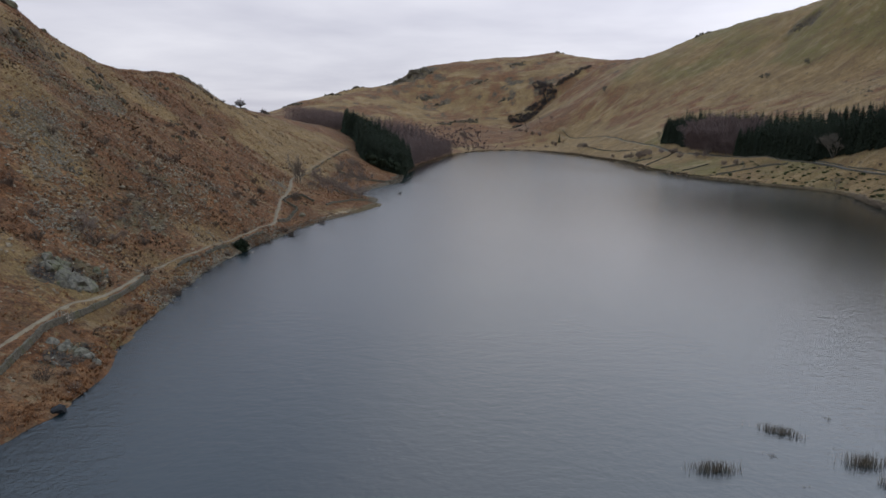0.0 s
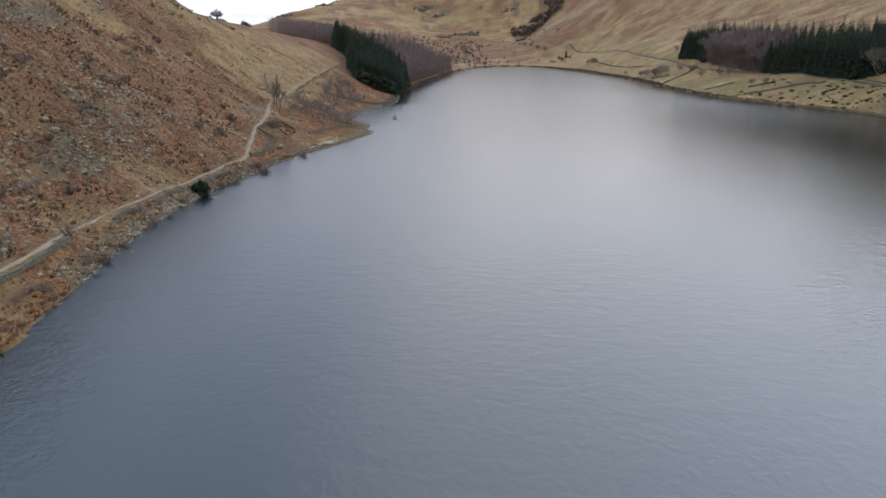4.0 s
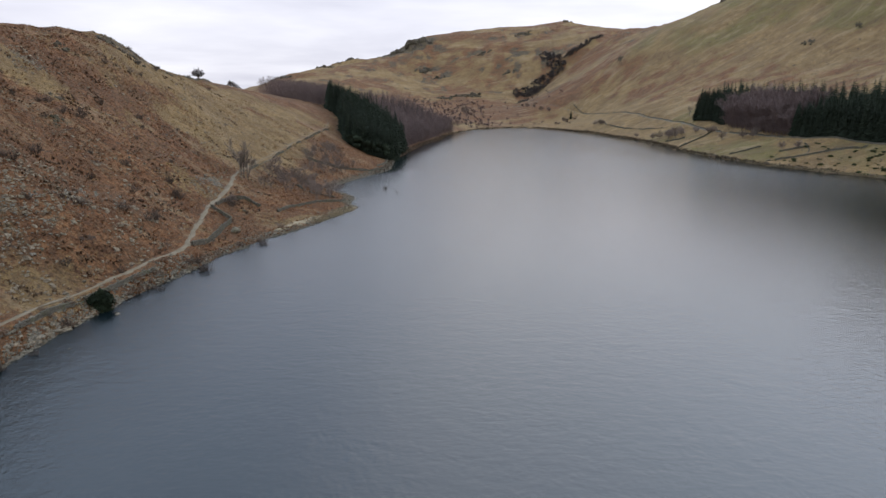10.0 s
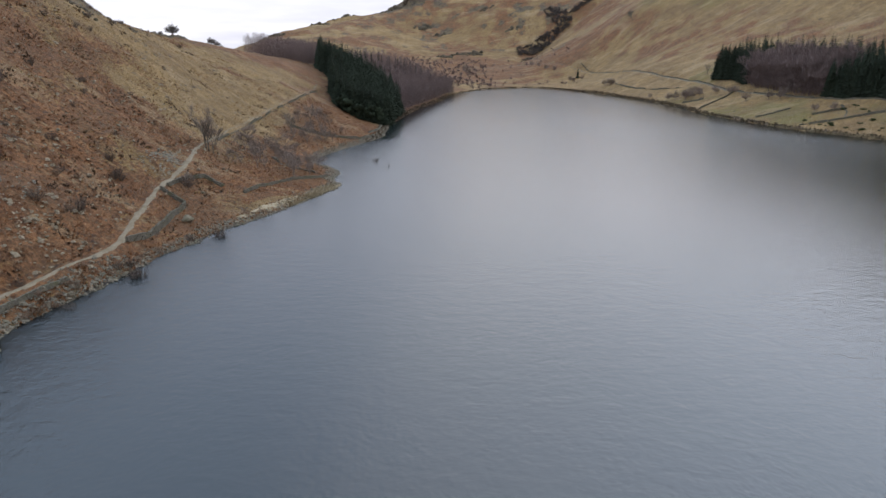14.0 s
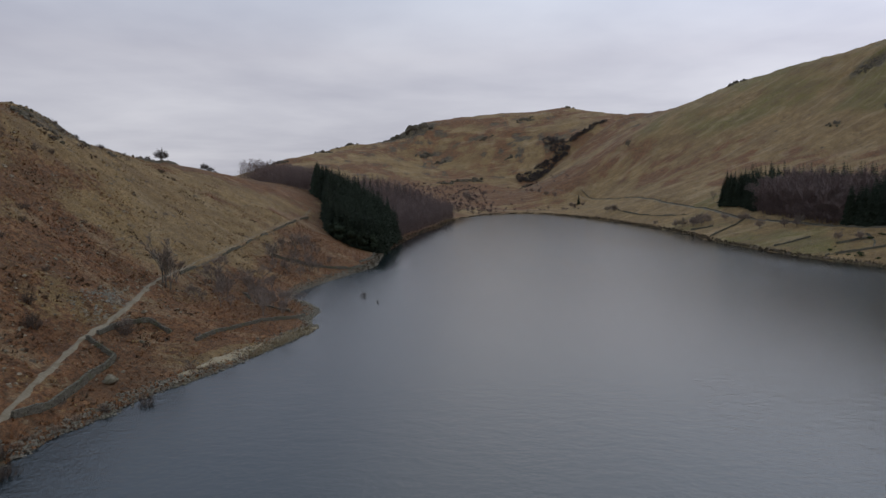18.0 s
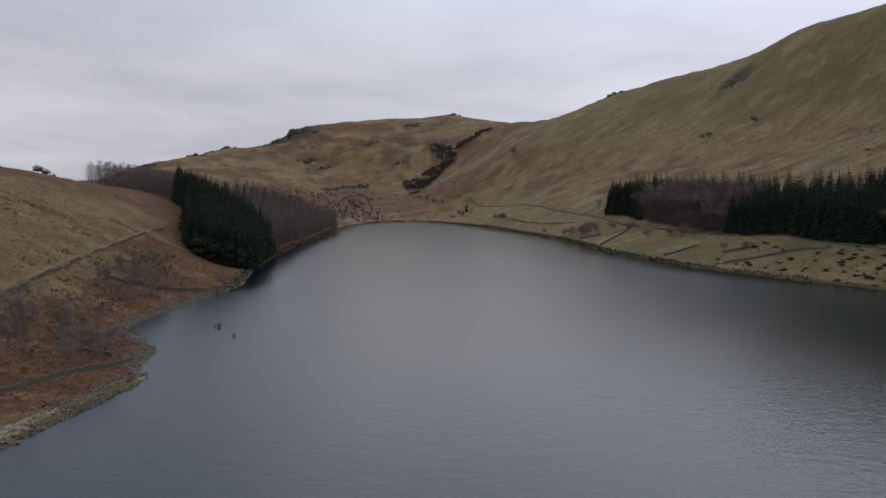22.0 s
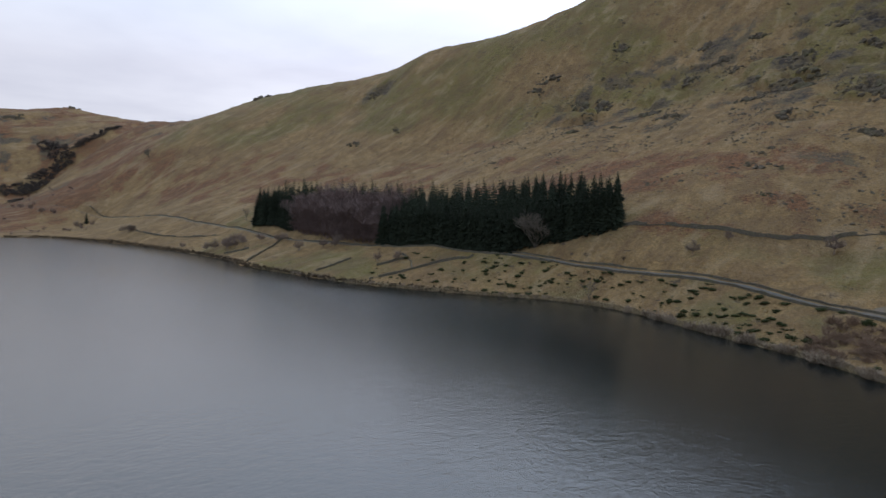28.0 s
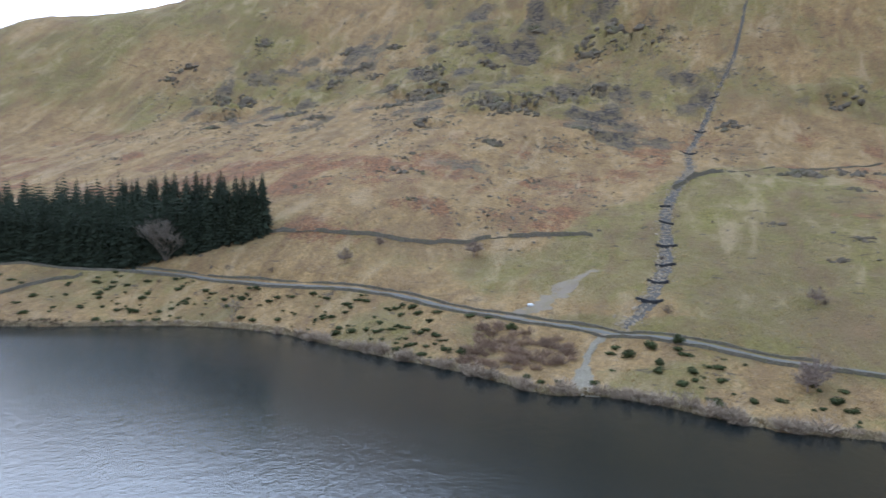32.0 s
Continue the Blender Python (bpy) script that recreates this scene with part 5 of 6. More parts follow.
softs = tree_set(4, lambda r: bare_shapes(r, r.uniform(13, 16), r.uniform(0.42, 0.6), 5, 4, 0.11, 1.7), "alder_tree", "leafless purple-grey broadleaved tree in the plantation", "tree", "bare trees in the plantation", ("trunk", "twig_crown"), (MAT_LARCH, MAT_LARCH))
bank_trees = tree_set(4, lambda r: round_shapes(r, 6.5, r.uniform(0.42, 0.52), 56, 18, 0.11), "bare_tree", "leafless grey-brown tree on the grassy bank", "tree", "bare trees", ("trunk", "twig_crown"), (MAT_TWIG, MAT_TWIG))
crest = tree_set(2, lambda r: round_shapes(r, 6.4, r.uniform(0.44, 0.52), 80, 20, 0.13), "crest_tree", "dark leafless tree standing on the fell crest", "tree", "bare trees", ("trunk", "twig_crown"), (MAT_SCRUB, MAT_SCRUB))
# plantation on the far shore, above the lane
EAST_FRONT = resample([(219, 676), (225, 648), (221, 600), (223, 561), (231, 514), (237, 472), (242, 437), (251, 424), (258, 404), (264, 393)], 2)
EAST_WOOD = [(219, 676), (225, 648), (221, 600), (223, 561), (231, 514), (237, 472), (242, 437), (251, 424), (258, 404), (264, 393), (270, 396),
             (272, 450), (266, 520), (258, 590), (248, 650), (228, 684)]
far_spruce = [spruce_shapes(random.Random(200 + k), 20, 0.21, 17) for k in range(3)]


def spruce_at(x, y, k, tall, rng, joined):
    """A spruce of its own, or one more in the joined rest of the wood."""
    if joined is None:
        put(rng.choice(spruces), x, y, 0.3, rng.uniform(0, 6.28), k, tall)
    else:
        a, b = far_spruce[rng.randrange(3)]
        m = Matrix.LocRotScale((x, y, float(ground_z(x, y)) - 0.3), Euler((0, 0, rng.uniform(0, 6.28))), (k, k, tall))
        joined.add(b, m)


rng = random.Random(21)
inner = Shape()
for x, y in [tuple(p) for p in resample(EAST_FRONT, 3.0)] + rows(EAST_WOOD, 4.6, rng):
    near = edge_gap(x, y, EAST_FRONT)
    if 528 < y < 625 and x < 250 - 0.05 * (y - 528):
        put(rng.choice(softs if rng.random() < 0.6 else larches), x + rng.uniform(-1.5, 1.5), y, 0.3, rng.uniform(0, 6.28), rng.uniform(1.2, 1.6))
        if near < 3:
            put(rng.choice(softs), x - 1.5, y + rng.uniform(-1, 1), 0.3, rng.uniform(0, 6.28), rng.uniform(0.4, 0.65))
    else:
        k = (rng.uniform(0.95, 1.15) if y < 640 else rng.uniform(1.1, 1.32)) * (1.08 if near > 6 else 1.0)
        spruce_at(x + rng.uniform(-0.8, 0.8), y + rng.uniform(-0.8, 0.8), k, k * rng.uniform(0.9, 1.08), rng, None if near < 4.5 or x > 262 and y < 470 else inner)
tagged(part("spruce_wood", inner, MAT_SPRUCE), "dense dark spruces inside the plantation above the lane", "wood", kind="stuff")

# plantation on the near shore
WEST_FRONT = resample([(-38, 498), (-43, 489), (-49, 483), (-55, 482), (-62, 490), (-67, 502), (-73, 522), (-77, 547), (-84, 592), (-104, 632)], 2)
WEST_WOOD = [(-38, 498), (-43, 489), (-49, 483), (-55, 482), (-62, 490), (-67, 502), (-73, 522), (-77, 547), (-84, 592), (-104, 632), (-102, 662), (-80, 652), (-57, 622), (-44, 592), (-35, 562)]
rng = random.Random(22)
inner = Shape()
for x, y in [tuple(p) for p in resample(WEST_FRONT, 3.4)] + rows(WEST_WOOD, 4.2, rng):
    k = rng.uniform(0.88, 1.05) * (1 + 0.24 * min(1, max(0, (y - 500) / 70)))
    spruce_at(x + rng.uniform(-0.8, 0.8), y + rng.uniform(-0.8, 0.8), k, k * rng.uniform(0.9, 1.05), rng, None if edge_gap(x, y, WEST_FRONT) < 6 else inner)
tagged(part("spruce_wood", inner, MAT_SPRUCE), "dense dark spruces inside the plantation on the near shore", "wood", kind="stuff")
domes = []
for k in range(2):
    g = thing("pine_tree", "rounded dark green pine at the edge of the plantation", "tree", "rounded pines")
    part("crown", leafy_shape(random.Random(80 + k), 10.0, 4.6, 2600, 0.55, 15), MAT_DOME, g)
    part("trunk", bare_shapes(random.Random(82 + k), 8.0, 0.5, 4, 1)[0], MAT_BARK, g)
    domes.append(g)
for n, (x, y) in enumerate(((-52.5, 479.5), (-47.5, 483), (-57, 481), (-43, 488), (-51, 486), (-61, 487))):
    put(domes[n % 2], x, y, 0.4, x, 1.0 + 0.1 * (n % 3), 1.0 + 0.12 * (n % 2))

LARCH_WOOD = [(-34, 566), (-43, 594), (-56, 624), (-79, 654), (-100, 700), (-80, 780), (-40, 835), (2, 830), (-9, 765), (-15, 706), (-27, 640)]
LARCH_TOP = [(-108, 636), (-150, 636), (-172, 660), (-166, 730), (-110, 740), (-100, 690)]
rng = random.Random(23)
stock = rows(LARCH_WOOD, 5.6, rng) + rows(LARCH_TOP, 4.8, rng)
stock.sort(key=lambda p: p[1] - 0.6 * p[0])
shore_row = [tuple(p) for p in resample([(-37, 577), (-29, 640), (-17, 706), (-11, 765), (0, 826)], 5)]
for x, y in shore_row + stock[:130]:
    put(rng.choice(larches), x - 1, y, 0.3, rng.uniform(0, 6.28), rng.uniform(1.0, 1.2))
far_larch = [larch_shapes(random.Random(300 + k), 15, 4) for k in range(3)]
wood_far = Shape()
for x, y in stock[130:]:
    a, b = far_larch[rng.randrange(3)]
    m = placed(x, y, 0.3, rng.uniform(0, 6.28), rng.uniform(1.0, 1.2))
    wood_far.add(a, m)
    wood_far.add(b, m)
tagged(part("larch_wood", wood_far, MAT_LARCH), "purple-brown leafless larch wood on the hillside", "wood", kind="stuff")
rng = random.Random(24)
for k in range(26):
    x, y = -92 + 2.6 * k + rng.uniform(-3, 3), 742 + 3.0 * k + rng.uniform(-4, 4)
    put(rng.choice(spruces), x, y, 0.3, rng.uniform(0, 6), 0.62, 0.72, "dark spruce on the crest behind the larches")

# bare broadleaved trees
bare = tree_set(5, lambda r: bare_shapes(r, 7.0, r.uniform(0.5, 0.72), 5, 4, 0.042, 0.95), "bare_tree", "leafless brown broadleaved tree", "tree", "bare trees", ("trunk", "twig_crown"), (MAT_TWIG, MAT_TWIG))
birch = tree_set(2, lambda r: bare_shapes(r, 12.0, 0.45, 4, 4, 0.06, 1.1), "birch_tree", "slender leafless birch with fine brown twigs", "tree", "bare trees", ("trunk", "twig_crown"), (MAT_GREY, MAT_TWIG))
rng = random.Random(31)
for x, y, k in ((-61, 317, 1.0), (-54, 328, 1.1), (-47, 327, 1.0), (-64, 349, 0.9), (-64, 331, 1.1), (-54, 335, 0.9), (-77, 327, 1.2), (-69, 394, 1.2), (-58, 408, 0.9), (-69, 283, 0.7), (-63, 422, 1.2),
                (-66, 372, 1.1), (-61, 388, 1.0), (-56, 400, 1.0), (-70, 412, 1.1), (-68, 358, 1.0), (-60, 362, 1.0), (-72, 340, 1.0), (-50, 318, 0.8), (-66, 430, 1.0), (-60, 352, 0.9), (-74, 352, 1.1),
                (-88, 154, 1.1), (-92, 158, 0.9), (-84, 160, 0.8), (-168, 521, 1.15), (-170, 590, 0.95), (-169, 598, 0.75), (-166, 500, 0.5), (-161, 425, 0.45), (-158, 440, 0.4), (-171, 612, 0.6),
                (278.4, 311, 1.1), (267.3, 344, 0.6), (254, 351, 1.0), (250, 205, 0.8), (203, 212, 1.1), (200, 214, 0.9), (204.4, 601, 0.9), (197.6, 566.8, 1.0), (206.7, 554, 1.1), (215, 551.7, 1.1), (211, 548, 1.0),
                (182.9, 641, 1.2), (179.2, 655, 1.3), (186, 650, 1.2), (191, 652, 1.2), (195.2, 649.4, 1.1), (200.5, 628, 1.0), (184.3, 647, 1.2), (188, 640, 1.0), (176, 662, 1.1), (193, 640, 1.0), (206.2, 495.8, 0.8),
                (209.5, 482.8, 0.9), (203.4, 609, 0.8), (160, 826, 1.0), (163, 816, 1.2), (165, 812, 1.0), (172, 700, 0.8), (151.8, 988, 1.3), (129.9, 1062, 1.3), (114, 1100, 1.4), (122, 1082, 1.1), (140, 1055, 1.0), (17, 1094, 1.6), (22, 1088, 1.3), (204, 196, 1.0)):
    put(crest[rng.randrange(2)] if x < -155 else (bank_trees[rng.randrange(4)] if x > 0 else bare[rng.randrange(5)]), x, y, 0.3 if x < -155 else 0.15, rng.uniform(0, 6.28), k * rng.uniform(0.9, 1.1))
for _ in range(46):
    x, y = (rng.uniform(-72, -46), rng.uniform(318, 352)) if rng.random() < 0.6 else (rng.uniform(-72, -52), rng.uniform(385, 440))
    if float(ground_z(x, y)) > 1.0:
        put(bare[rng.randrange(5)], x, y, 0.15, rng.uniform(0, 6.28), rng.uniform(0.4, 0.85))
for x, y, k in ((-78.1, 321, 1.1), (-76.8, 320, 0.9), (-75.4, 319.5, 0.75), (-79.5, 324, 0.7), (-68, 391.5, 0.75), (-64.8, 414, 0.8), (228, 690, 0.9), (220, 700, 0.8)):
    put(birch[rng.randrange(2)], x, y, 0.2, rng.uniform(0, 6.28), k)
put(birch[0], 219.5, 372, 0.4, 1.0, 0.72, label="slim bare tree standing at the water's edge")
grey = pattern("pale_bare_tree", "pale grey spreading bare tree before the dark spruces", "tree", "", tuple(zip(("trunk", "twig_crown"), bare_shapes(random.Random(5), 13, 0.62, 8, 4, 0.075, 1.6), (MAT_GREY, MAT_GREY))))
put(grey, 246.5, 425, 4.5, 0.4, 1.7)

# thorn bushes dotted over the near fell
thorns = tree_set(4, lambda r: shrub_shapes(r, 2.3, r.uniform(0.8, 1.4), 30, 13, 0.032), "thorn_bush", "dark leafless thorn bush in dead bracken", "bush", "thorn bushes on the fell", ("stem", "twig_crown"), (MAT_THORN, MAT_THORN))
rng = random.Random(33)
for x, y, k in ((-122, 266, 1), (-118, 275, 1.1), (-113, 273, 1), (-110, 277, 1.3), (-117, 302, 1.2), (-111, 316, 0.9), (-103, 243, 1.4), (-99, 225, 1.1), (-100, 223, 1), (-102, 293, 0.8), (-94, 268, 1.0),
                (-81, 269, 1.2), (-77, 247, 1.1), (-114, 266, 0.8), (-77, 207, 1.0), (-83, 225, 1.2), (-148, 390, 1.2), (-108, 201, 1.5), (-119, 272, 1.0), (-87, 153, 1.6), (-91, 155, 1.5), (-97, 147, 1.3),
                (-114, 202, 1.1), (-107, 308, 0.9), (-112, 280, 1.0), (-98, 227, 1.2), (-99, 211, 1.1), (-76, 241, 1.0), (-105, 152, 1.2), (-114, 185, 1.2), (-61, 90, 1.2), (-120, 179, 1.1), (-111, 314, 1.0),
                (-85, 276, 1.2), (-80, 270, 1.1), (-52, 256, 0.9), (-57, 252, 0.8), (-61.5, 234, 1.3), (-62.5, 231, 1.1), (-134, 340, 1.0), (-143, 386, 1.0), (-129, 348, 0.9), (-149, 227, 1.1), (-90, 290, 0.8),
                (-57.6, 228.6, 1.5), (-58.6, 229.8, 1.2), (-62.2, 213.6, 1.2), (-52.6, 257.4, 1.1), (-69.1, 282.5, 1.8), (-131.8, 441, 1.2), (-133, 365, 1.3), (-133, 381, 1.2), (-127.7, 355, 0.9), (-106, 190, 1.3), (-104.5, 224, 1.1), (-91, 138, 1.3), (-75.5, 243.5, 1.4), (-81, 271, 1.2), (-80, 237.5, 1.3), (-86, 255, 0.9), (-95, 200, 1.0), (-88, 215, 1.0), (-92, 180, 1.2), (-82, 168, 1.1), (-68, 190, 0.9), (-67, 172, 0.9), (-66, 178, 0.8), (-66, 156, 0.8), (-65, 147, 0.9), (-63, 140, 0.7), (-74, 152, 1.2),
                (-156, 405, 0.8), (-162, 445, 1.0), (-163, 470, 0.8), (-70, 215, 0.9), (-104, 330, 0.8), (-100, 262, 0.8), (-92, 246, 0.9), (-108, 232, 1.0)):
    put(thorns[rng.randrange(4)], x, y, 0.1, rng.uniform(0, 6.28), k * rng.uniform(0.85, 1.1))
for x, y, k in ((239, 242, 1.2), (246, 376, 0.9), (164, 818, 2.0), (166, 814, 1.6), (152, 943, 1.0), (170, 686, 1.1), (158, 996, 1.8), (233, 415, 0.7), (286, 246, 0.8), (251, 203, 1.0)):
    put(thorns[rng.randrange(4)], x, y, 0.1, rng.uniform(0, 6.28), k)

# evergreens that stand alone
holly = pattern("evergreen_tree", "dark bushy evergreen tree at the water's edge", "tree", "", tuple(zip(("trunk", "crown"), spruce_shapes(random.Random(4), 5.2, 0.40), (MAT_BARK, MAT_PINE))))
part("skirt", leafy_shape(random.Random(6), 4.4, 3.1, 1300, 0.34, 12), MAT_PINE, holly)
put(holly, -66.7, 199.8, 0.3, 0.0, 0.92)
put(spruces[1], 163, 998, 0.3, 0.0, 0.62, 0.66, "small dark conifer alone in the far pasture")
put(spruces[2], 223, 660, 0.3, 0.0, 0.6, 1.0)

# gorse on the bank between the lane and the lake
gorses = []
for k in range(5):
    g = thing("gorse_bush", "dark green gorse bush on the straw-coloured bank", "bush", "gorse bushes on the bank")
    part("foliage", leafy_shape(random.Random(60 + k), 1.3, 1.9, 260, 0.26, 5), MAT_GORSE, g)
    part("stem", shrub_shapes(random.Random(70 + k), 0.9, 1.2, 10, 2)[0], MAT_THORN, g)
    gorses.append(g)
rng = random.Random(35)
count = 0
while count < 260:
    y = rng.uniform(205, 485)
    lane_x = float(np.interp(y, [p[1] for p in LANE[:20]], [p[0] for p in LANE[:20]])) - 4
    east = sorted((p[1], p[0]) for p in SHORE_EAST[6:26])
    shore_x = float(np.interp(y, [p[0] for p in east], [p[1] for p in east])) + 2
    x = rng.uniform(shore_x, lane_x)
    patch = float(value_noise(x, y, 9, 41)) + 0.5 * float(value_noise(x, y, 4, 42))
    if lane_x > shore_x and rng.random() < 0.15 + 0.85 * max(0, patch + 0.1) and not (255 < y < 290 and x > 197):
        k = rng.uniform(0.4, 1.15)
        put(gorses[rng.randrange(5)], x, y, 0.12, rng.uniform(0, 6.28), k, k * rng.uniform(0.5, 0.8))
        count += 1
for x, y, k in ((224, 282, 1.3), (218, 246, 1.4), (214, 250, 1.3), (209, 243, 1.0), (221, 239, 1.3), (206, 290, 1.2)):
    put(gorses[rng.randrange(5)], x, y, 0.12, rng.uniform(0, 6.28), k)

# brambles and pale bare shrubs by the lake
brambles = tree_set(3, lambda r: shrub_shapes(r, 1.8, 1.9, 36, 12, 0.08), "bramble_thicket", "rusty brown bramble thicket below the lane", "bush", "bramble thickets", ("stem", "twig_crown"), (MAT_BRAMBLE, MAT_BRAMBLE))
sallow = tree_set(3, lambda r: shrub_shapes(r, 2.4, 1.7, 32, 14, 0.12), "sallow_bush", "pale leafless sallow bush at the water's edge", "bush", "sallow bushes at the water's edge", ("stem", "twig_crown"), (MAT_SALLOW, MAT_SALLOW))
rng = random.Random(36)
for _ in range(80):
    x, y = rng.uniform(199, 226), rng.uniform(263, 291)
    if x < 226 - 0.3 * abs(y - 280) and float(ground_z(x, y)) > 0.6:
        put(brambles[rng.randrange(3)], x, y, 0.1, rng.uniform(0, 6), rng.uniform(0.8, 1.4))
line = smooth_line(SHORE_EAST[8:26], 1.0)
for _ in range(190):
    x, y = line[rng.randrange(len(line))]
    if y < 345 or rng.random() < 0.3:
        put(sallow[rng.randrange(3)], x + rng.uniform(-0.8, 1.6), y, 0.15, rng.uniform(0, 6), rng.uniform(0.7, 1.5) if y < 345 else rng.uniform(0.5, 0.9))
line = smooth_line(SHORE_WEST[3:14], 1.0)
for _ in range(60):
    x, y = line[rng.randrange(len(line))]
    put(brambles[rng.randrange(3)], x - rng.uniform(0.5, 4.5), y, 0.1, rng.uniform(0, 6), rng.uniform(0.4, 0.75), label="brown bramble tangle on the near lake shore")
for x, y, k in ((-29.4, 364.5, 0.9), (-23.5, 353, 0.6), (-30.6, 365, 0.5)):
    o = put(thorns[1], x, y, 0, 1.0, 0.8 * k, label="half-drowned bare bush standing in the lake")
    o.location.z = -0.1


# rushes standing in shallow water
def rushes(x, y, wide, deep, tall, stems, seed, turn=0.0):
    rng = random.Random(seed)
    s = Shape()
    for _ in range(stems):
        u, v = rng.gauss(0, 0.42), rng.gauss(0, 0.4)
        px, py = u * wide / 2 * math.cos(turn) - v * deep / 2 * math.sin(turn), u * wide / 2 * math.sin(turn) + v * deep / 2 * math.cos(turn)
        twig(s, (px, py, -0.3), (rng.uniform(-0.25, 0.25), rng.uniform(-0.25, 0.25), 1), tall * rng.uniform(0.6, 1.2), 0.07, rng)
    o = part("rush_clump", s, MAT_REED)
    o.location = (x, y, 0)
    return tagged(o, "brown rush clump standing in shallow lake water", "rushes", "rush clumps in the lake")


rushes(30.6, 69.5, 6.0, 2.2, 1.5, 330, 1)
rushes(43.0, 79.0, 6.0, 2.0, 1.3, 300, 2, -0.5)
rushes(49.0, 71.0, 5.0, 3.0, 1.7, 300, 3)
rushes(49.0, 66.5, 2.5, 2.0, 1.3, 110, 4)
rushes(51.5, 83.0, 1.0, 0.8, 0.7, 25, 5)
rushes(39.0, 72.8, 1.6, 1.2, 0.6, 40, 6)
rushes(39.5, 66.0, 1.5, 1.0, 0.5, 30, 7)


# ---------------------------------------------------------------- ground cover, past counting
def tufts(name, count, where, tall, spread, blades, material, label, seed):
    rng = np.random.default_rng(seed)
    x, y = where(rng, count)
    n = len(x)
    z = ground_z(x, y)
    a = rng.uniform(0, 6.28, (n, blades))
    size = tall * rng.uniform(0.55, 1.35, (n, 1))
    out = spread * rng.uniform(0.4, 1.2, (n, blades))
    ca, sa = np.cos(a), np.sin(a)
    bx, by = x[:, None] + ca * 0.12 * spread, y[:, None] + sa * 0.12 * spread
    w = 0.30 * size
    v = np.empty((n, blades, 3, 3))
    v[:, :, 0] = np.stack([bx - sa * w, by + ca * w, np.broadcast_to((z - 0.12)[:, None], bx.shape)], -1)
    v[:, :, 1] = np.stack([bx + sa * w, by - ca * w, np.broadcast_to((z - 0.12)[:, None], bx.shape)], -1)
    v[:, :, 2] = np.stack([bx + ca * out, by + sa * out, z[:, None] + size * rng.uniform(0.5, 1.1, (n, blades))], -1)
    m = n * blades
    me = bpy.data.meshes.new(name)
    me.vertices.add(3 * m)
    me.vertices.foreach_set("co", v.ravel())
    me.loops.add(3 * m)
    me.loops.foreach_set("vertex_index", np.arange(3 * m))
    me.polygons.add(m)
    me.polygons.foreach_set("loop_start", np.arange(0, 3 * m, 3))
    me.polygons.foreach_set("loop_total", np.full(m, 3))
    me.update(calc_edges=True)
    me.materials.append(material)
    return tagged(new(name, me), label, "vegetation", kind="stuff")


PATH_FINE = smooth_line(PATH, 2.0)


def off_path(x, y, gap):
    d = np.full(np.shape(x), 1e9)
    for px, py in PATH_FINE:
        d = np.minimum(d, (x - px) ** 2 + (y - py) ** 2)
    return d > gap * gap


def fern_ground(x, y):
    d = shore_distance(x, y)
    b, t, s = cover(x, y, d, ground_z(x, y))
    return np.clip(b + 0.5 * value_noise(x, y, 5, 61), 0, 1) * (d > 1.5) * off_path(x, y, 1.6)


def straw_ground(x, y):
    d = shore_distance(x, y)
    b, t, s = cover(x, y, d, ground_z(x, y))
    return np.clip(1 - b + 0.6 * value_noise(x, y, 6, 62), 0, 1) * (d > 1.0) * off_path(x, y, 1.6) * 0.8


tufts("bracken", 60000, by_chance((-165, -36, 80, 480), fern_ground), 0.40, 0.75, 4, MAT_FERN, "dead rust-brown bracken covering the fellside", 1)
tufts("tussock_grass", 30000, by_chance((-175, -36, 80, 560), straw_ground), 0.36, 0.55, 4, MAT_TUSSOCK, "straw-coloured tussock grass on the fellside", 2)


def brush_ground(x, y):
    d = shore_distance(x, y)
    patch = 1.1 * value_noise(x, y, 8, 64) + 0.9 * value_noise(x, y, 3.2, 65) + 0.35 * oval(x, y, -86, 205, 26, 70, 8) - 0.4 * oval(x, y, -118, 420, 55, 90, 12)
    return np.clip((patch - 0.35) * 2.2, 0, 1) * (d > 2.5) * off_path(x, y, 2.0)


tufts("bilberry", 26000, by_chance((-160, -62, 85, 460), brush_ground), 0.55, 0.6, 5, MAT_BRUSH, "dark brown bilberry and bramble clumps among the scree", 12)


def bank_ground(x, y):
    d = shore_distance(x, y)
    lane = np.interp(y, [p[1] for p in LANE], [p[0] for p in LANE])
    return (np.abs(x - lane) > 3.2) * (d > 0.3) * np.clip(0.55 + 0.6 * value_noise(x, y, 7, 63), 0.05, 1) * ((y > 262) | (y < 252) | (x > 240))


tufts("bank_grass", 26000, by_chance((172, 300, 190, 520), bank_ground), 0.34, 0.4, 4, MAT_TUSSOCK, "straw-coloured rough grass on the lakeside bank", 3)


def sedge_edge(rng, count):
    p = smooth_line(SHORE_EAST[9:26], 0.5)
    k = rng.integers(0, len(p), count)
    return p[k, 0] + rng.uniform(-0.4, 2.6, count), p[k, 1] + rng.normal(0, 0.5, count)


tufts("shore_sedge", 7500, sedge_edge, 0.7, 0.45, 4, MAT_SEDGE, "pale dry sedge fringing the far shore", 4)


def point_sedge(rng, count):
    k = rng.uniform(0, 1, count)
    return -44 + 8 * k + rng.normal(-0.6, 1.0, count), 288 + 26 * k + rng.normal(0, 1.0, count)


tufts("point_grass", 1600, point_sedge, 0.5, 0.4, 4, MAT_SEDGE, "pale dry grass along the edge of the point", 5)



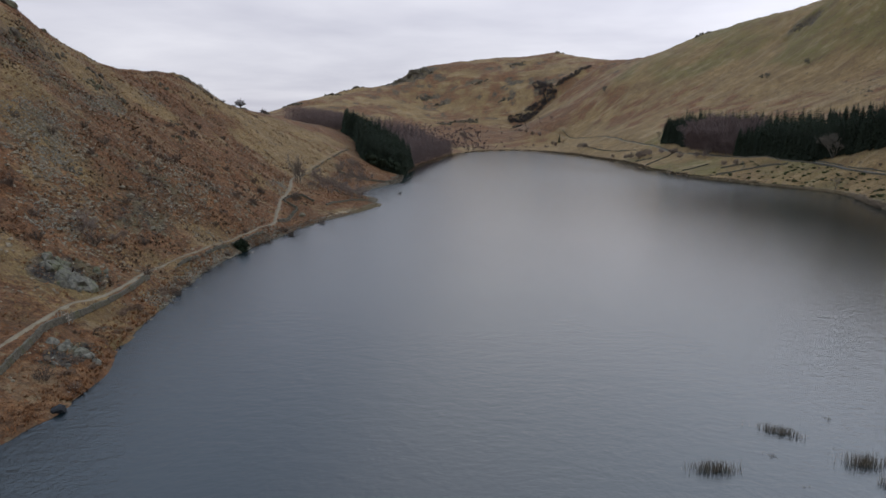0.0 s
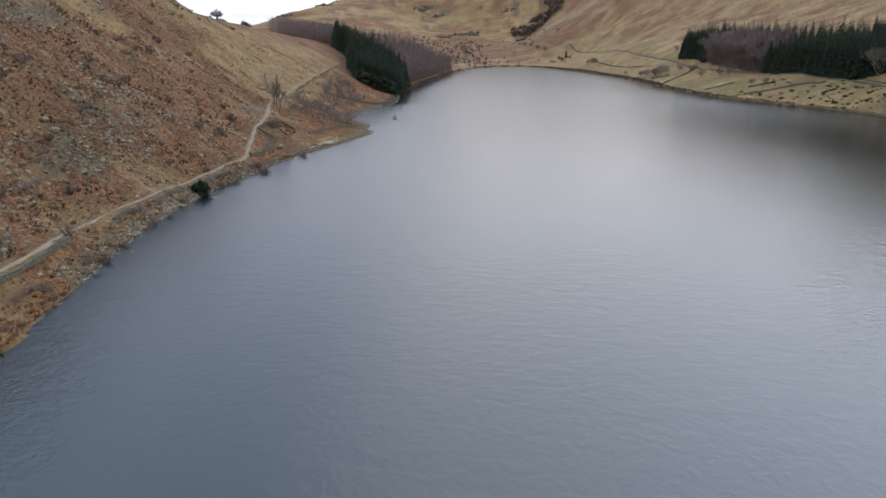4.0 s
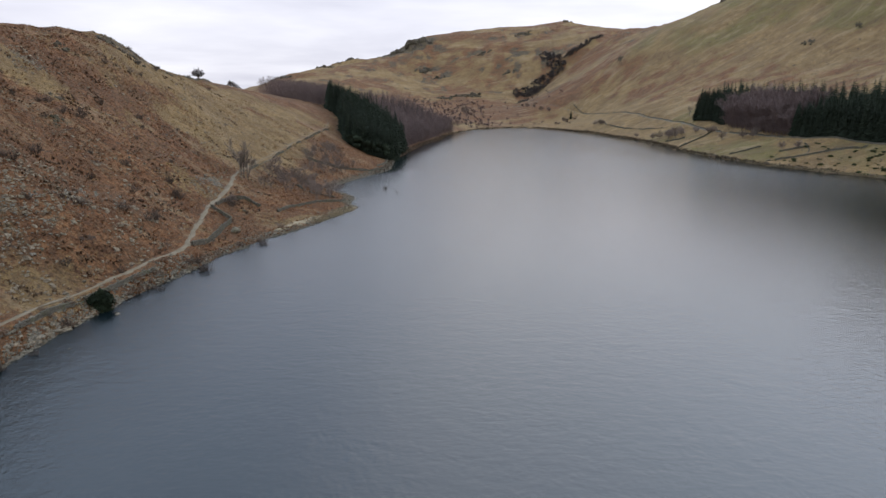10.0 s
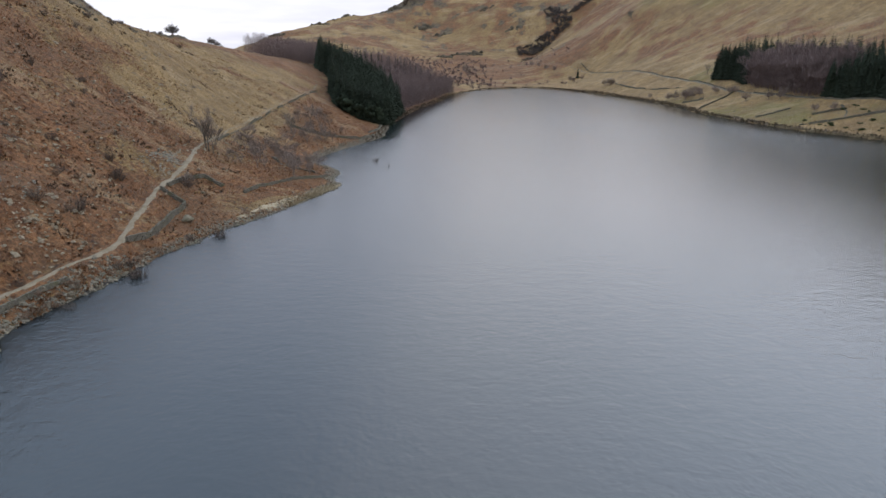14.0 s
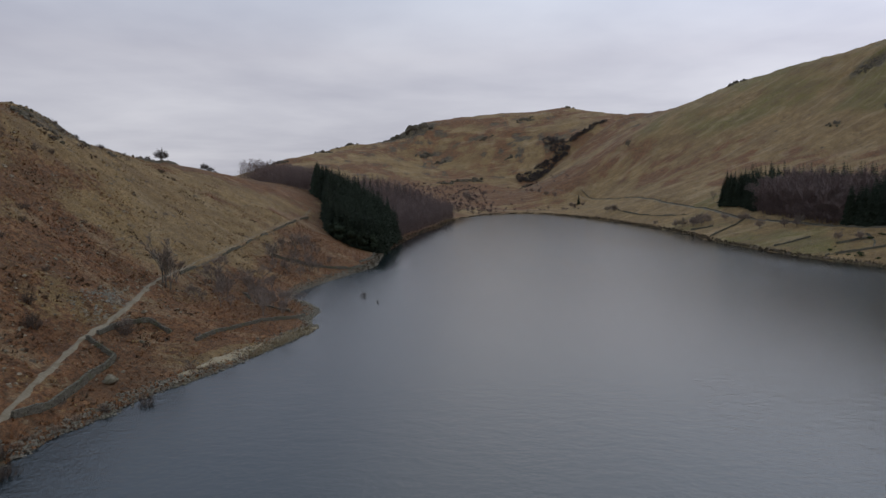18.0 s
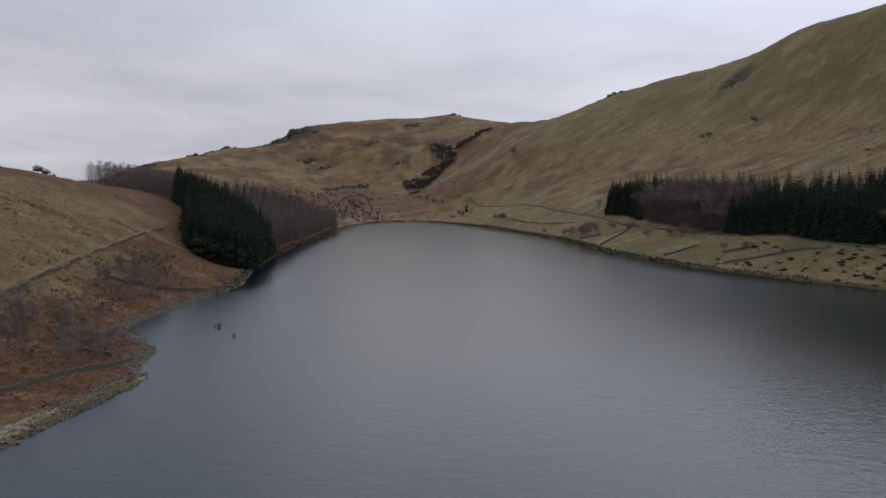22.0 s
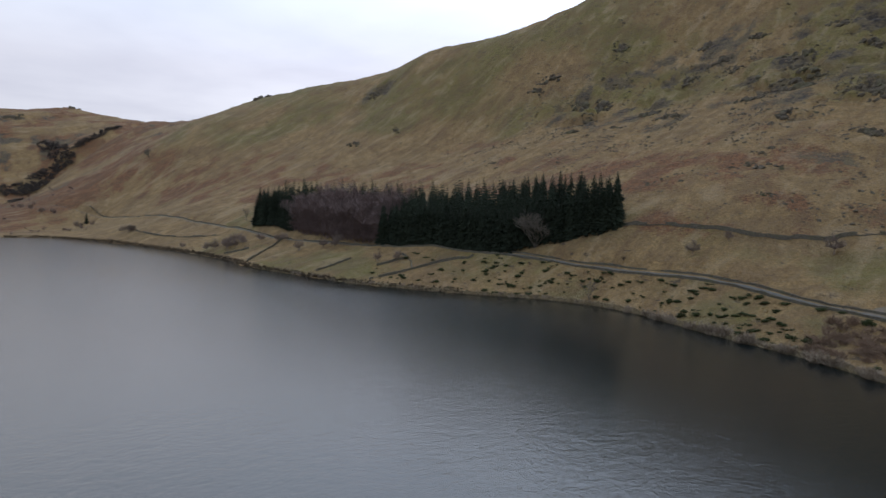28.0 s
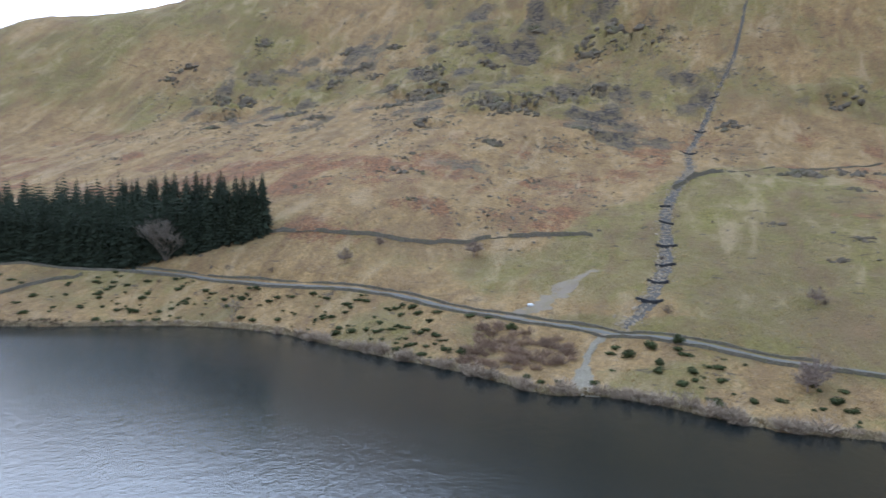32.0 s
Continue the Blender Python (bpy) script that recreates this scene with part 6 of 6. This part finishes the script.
def fringe(line, low, high):
    def where(rng, count):
        p = smooth_line(line, 0.7)
        k = rng.integers(0, len(p), count)
        a, n = rng.uniform(0, 6.28, count), rng.uniform(low, high, count)
        x, y = p[k, 0] + np.cos(a) * n, p[k, 1] + np.sin(a) * n
        keep = shore_distance(x, y) > 0.1
        return x[keep], y[keep]
    return where


tufts("far_fringe", 7000, fringe(SHORE_EAST[0:12], 0, 5), 1.0, 0.7, 4, MAT_FRINGE, "dark brown tufts along the far lake shore", 6)
tufts("wood_fringe", 3500, fringe(SHORE_WEST[22:30] + SHORE_EAST[0:1], 0, 4.5), 0.9, 0.7, 4, MAT_FRINGE, "dark brown tufts at the foot of the plantation", 7)
tufts("near_fringe", 5000, fringe(SHORE_WEST[2:15], 0.4, 5.0), 0.45, 0.6, 4, MAT_FERN, "rust-brown bracken along the near lake shore", 8)

# thickets past counting: the ravine, the head of the lake, the foot of the far fell
rng = random.Random(41)
small = [bare_shapes(random.Random(400 + k), 6.5, 0.9, 5, 2, 0.30, 1.9) for k in range(3)]
thicket = Shape()
# stands of scrub: centre, half widths, turn and how many
for cx, cy, rx, ry, turn, count in ((140, 1326, 22, 14, 20, 130), (168, 1345, 24, 15, 25, 170), (198, 1362, 18, 12, 25, 110), (197, 1386, 15, 16, 0, 90), (186, 1416, 13, 20, 20, 90),
                                    (228, 1386, 15, 6, 25, 60), (256, 1399, 18, 6, 32, 60), (284, 1419, 16, 4, 38, 40), (119, 1318, 9, 16, 0, 40), (122, 1268, 12, 22, -20, 22)):
    for _ in range(int(count * 0.7)):
        q, u = math.sqrt(rng.random()), rng.uniform(0, 6.28)
        u, v = q * rx * math.cos(u), q * ry * math.sin(u)
        c, sn = math.cos(radians(turn)), math.sin(radians(turn))
        a, b = small[rng.randrange(3)]
        m = placed(cx + u * c - v * sn, cy + u * sn + v * c, 0.3, rng.uniform(0, 6.28), rng.uniform(0.7, 1.35))
        thicket.add(a, m)
        thicket.add(b, m)
tagged(part("ravine_wood", thicket, MAT_SCRUB), "dark leafless scrub filling a ravine in the far fell", "wood", kind="stuff")
carr = Shape()
for _ in range(900):
    x, y = rng.uniform(-80, 170), rng.uniform(900, 1260)
    if float(shore_distance(np.array([x]), np.array([y]))[0]) > 6 and rng.random() < (1.0 if x < 55 else 0.12):
        a, b = small[rng.randrange(3)]
        m = placed(x, y, 0.3, rng.uniform(0, 6.28), rng.uniform(0.5, 0.95))
        carr.add(a, m)
        carr.add(b, m)
tagged(part("lakehead_scrub", carr, MAT_LARCH), "reddish leafless scrub at the head of the lake", "wood", kind="stuff")

# a stile over the wall by the footpath
stile = thing("stile", "weathered timber stile over the dry stone wall", "stile", at=(-69.3, 110, float(ground_z(-69.3, 110))))
for dx, dy in ((-0.9, -0.5), (-0.9, 0.5), (0.9, -0.5), (0.9, 0.5)):
    s = Shape()
    s.block((dx, dy, 0.9), (0.07, 0, 0), (0, 0.07, 0), (0, 0, 1.1))
    part("post", s, MAT_WOOD, stile)
for z, x in ((0.5, -0.85), (0.95, -0.45), (1.55, 0.0), (0.95, 0.45), (0.5, 0.85)):
    s = Shape()
    s.block((x, 0, z), (0.16, 0, 0), (0, 0.62, 0), (0, 0, 0.035))
    part("step", s, MAT_WOOD, stile)

for pat in spruces + larches + softs + crest + bank_trees + bare + birch + [grey] + thorns + [holly] + domes + gorses + brambles + sallow:
    drop(pat)
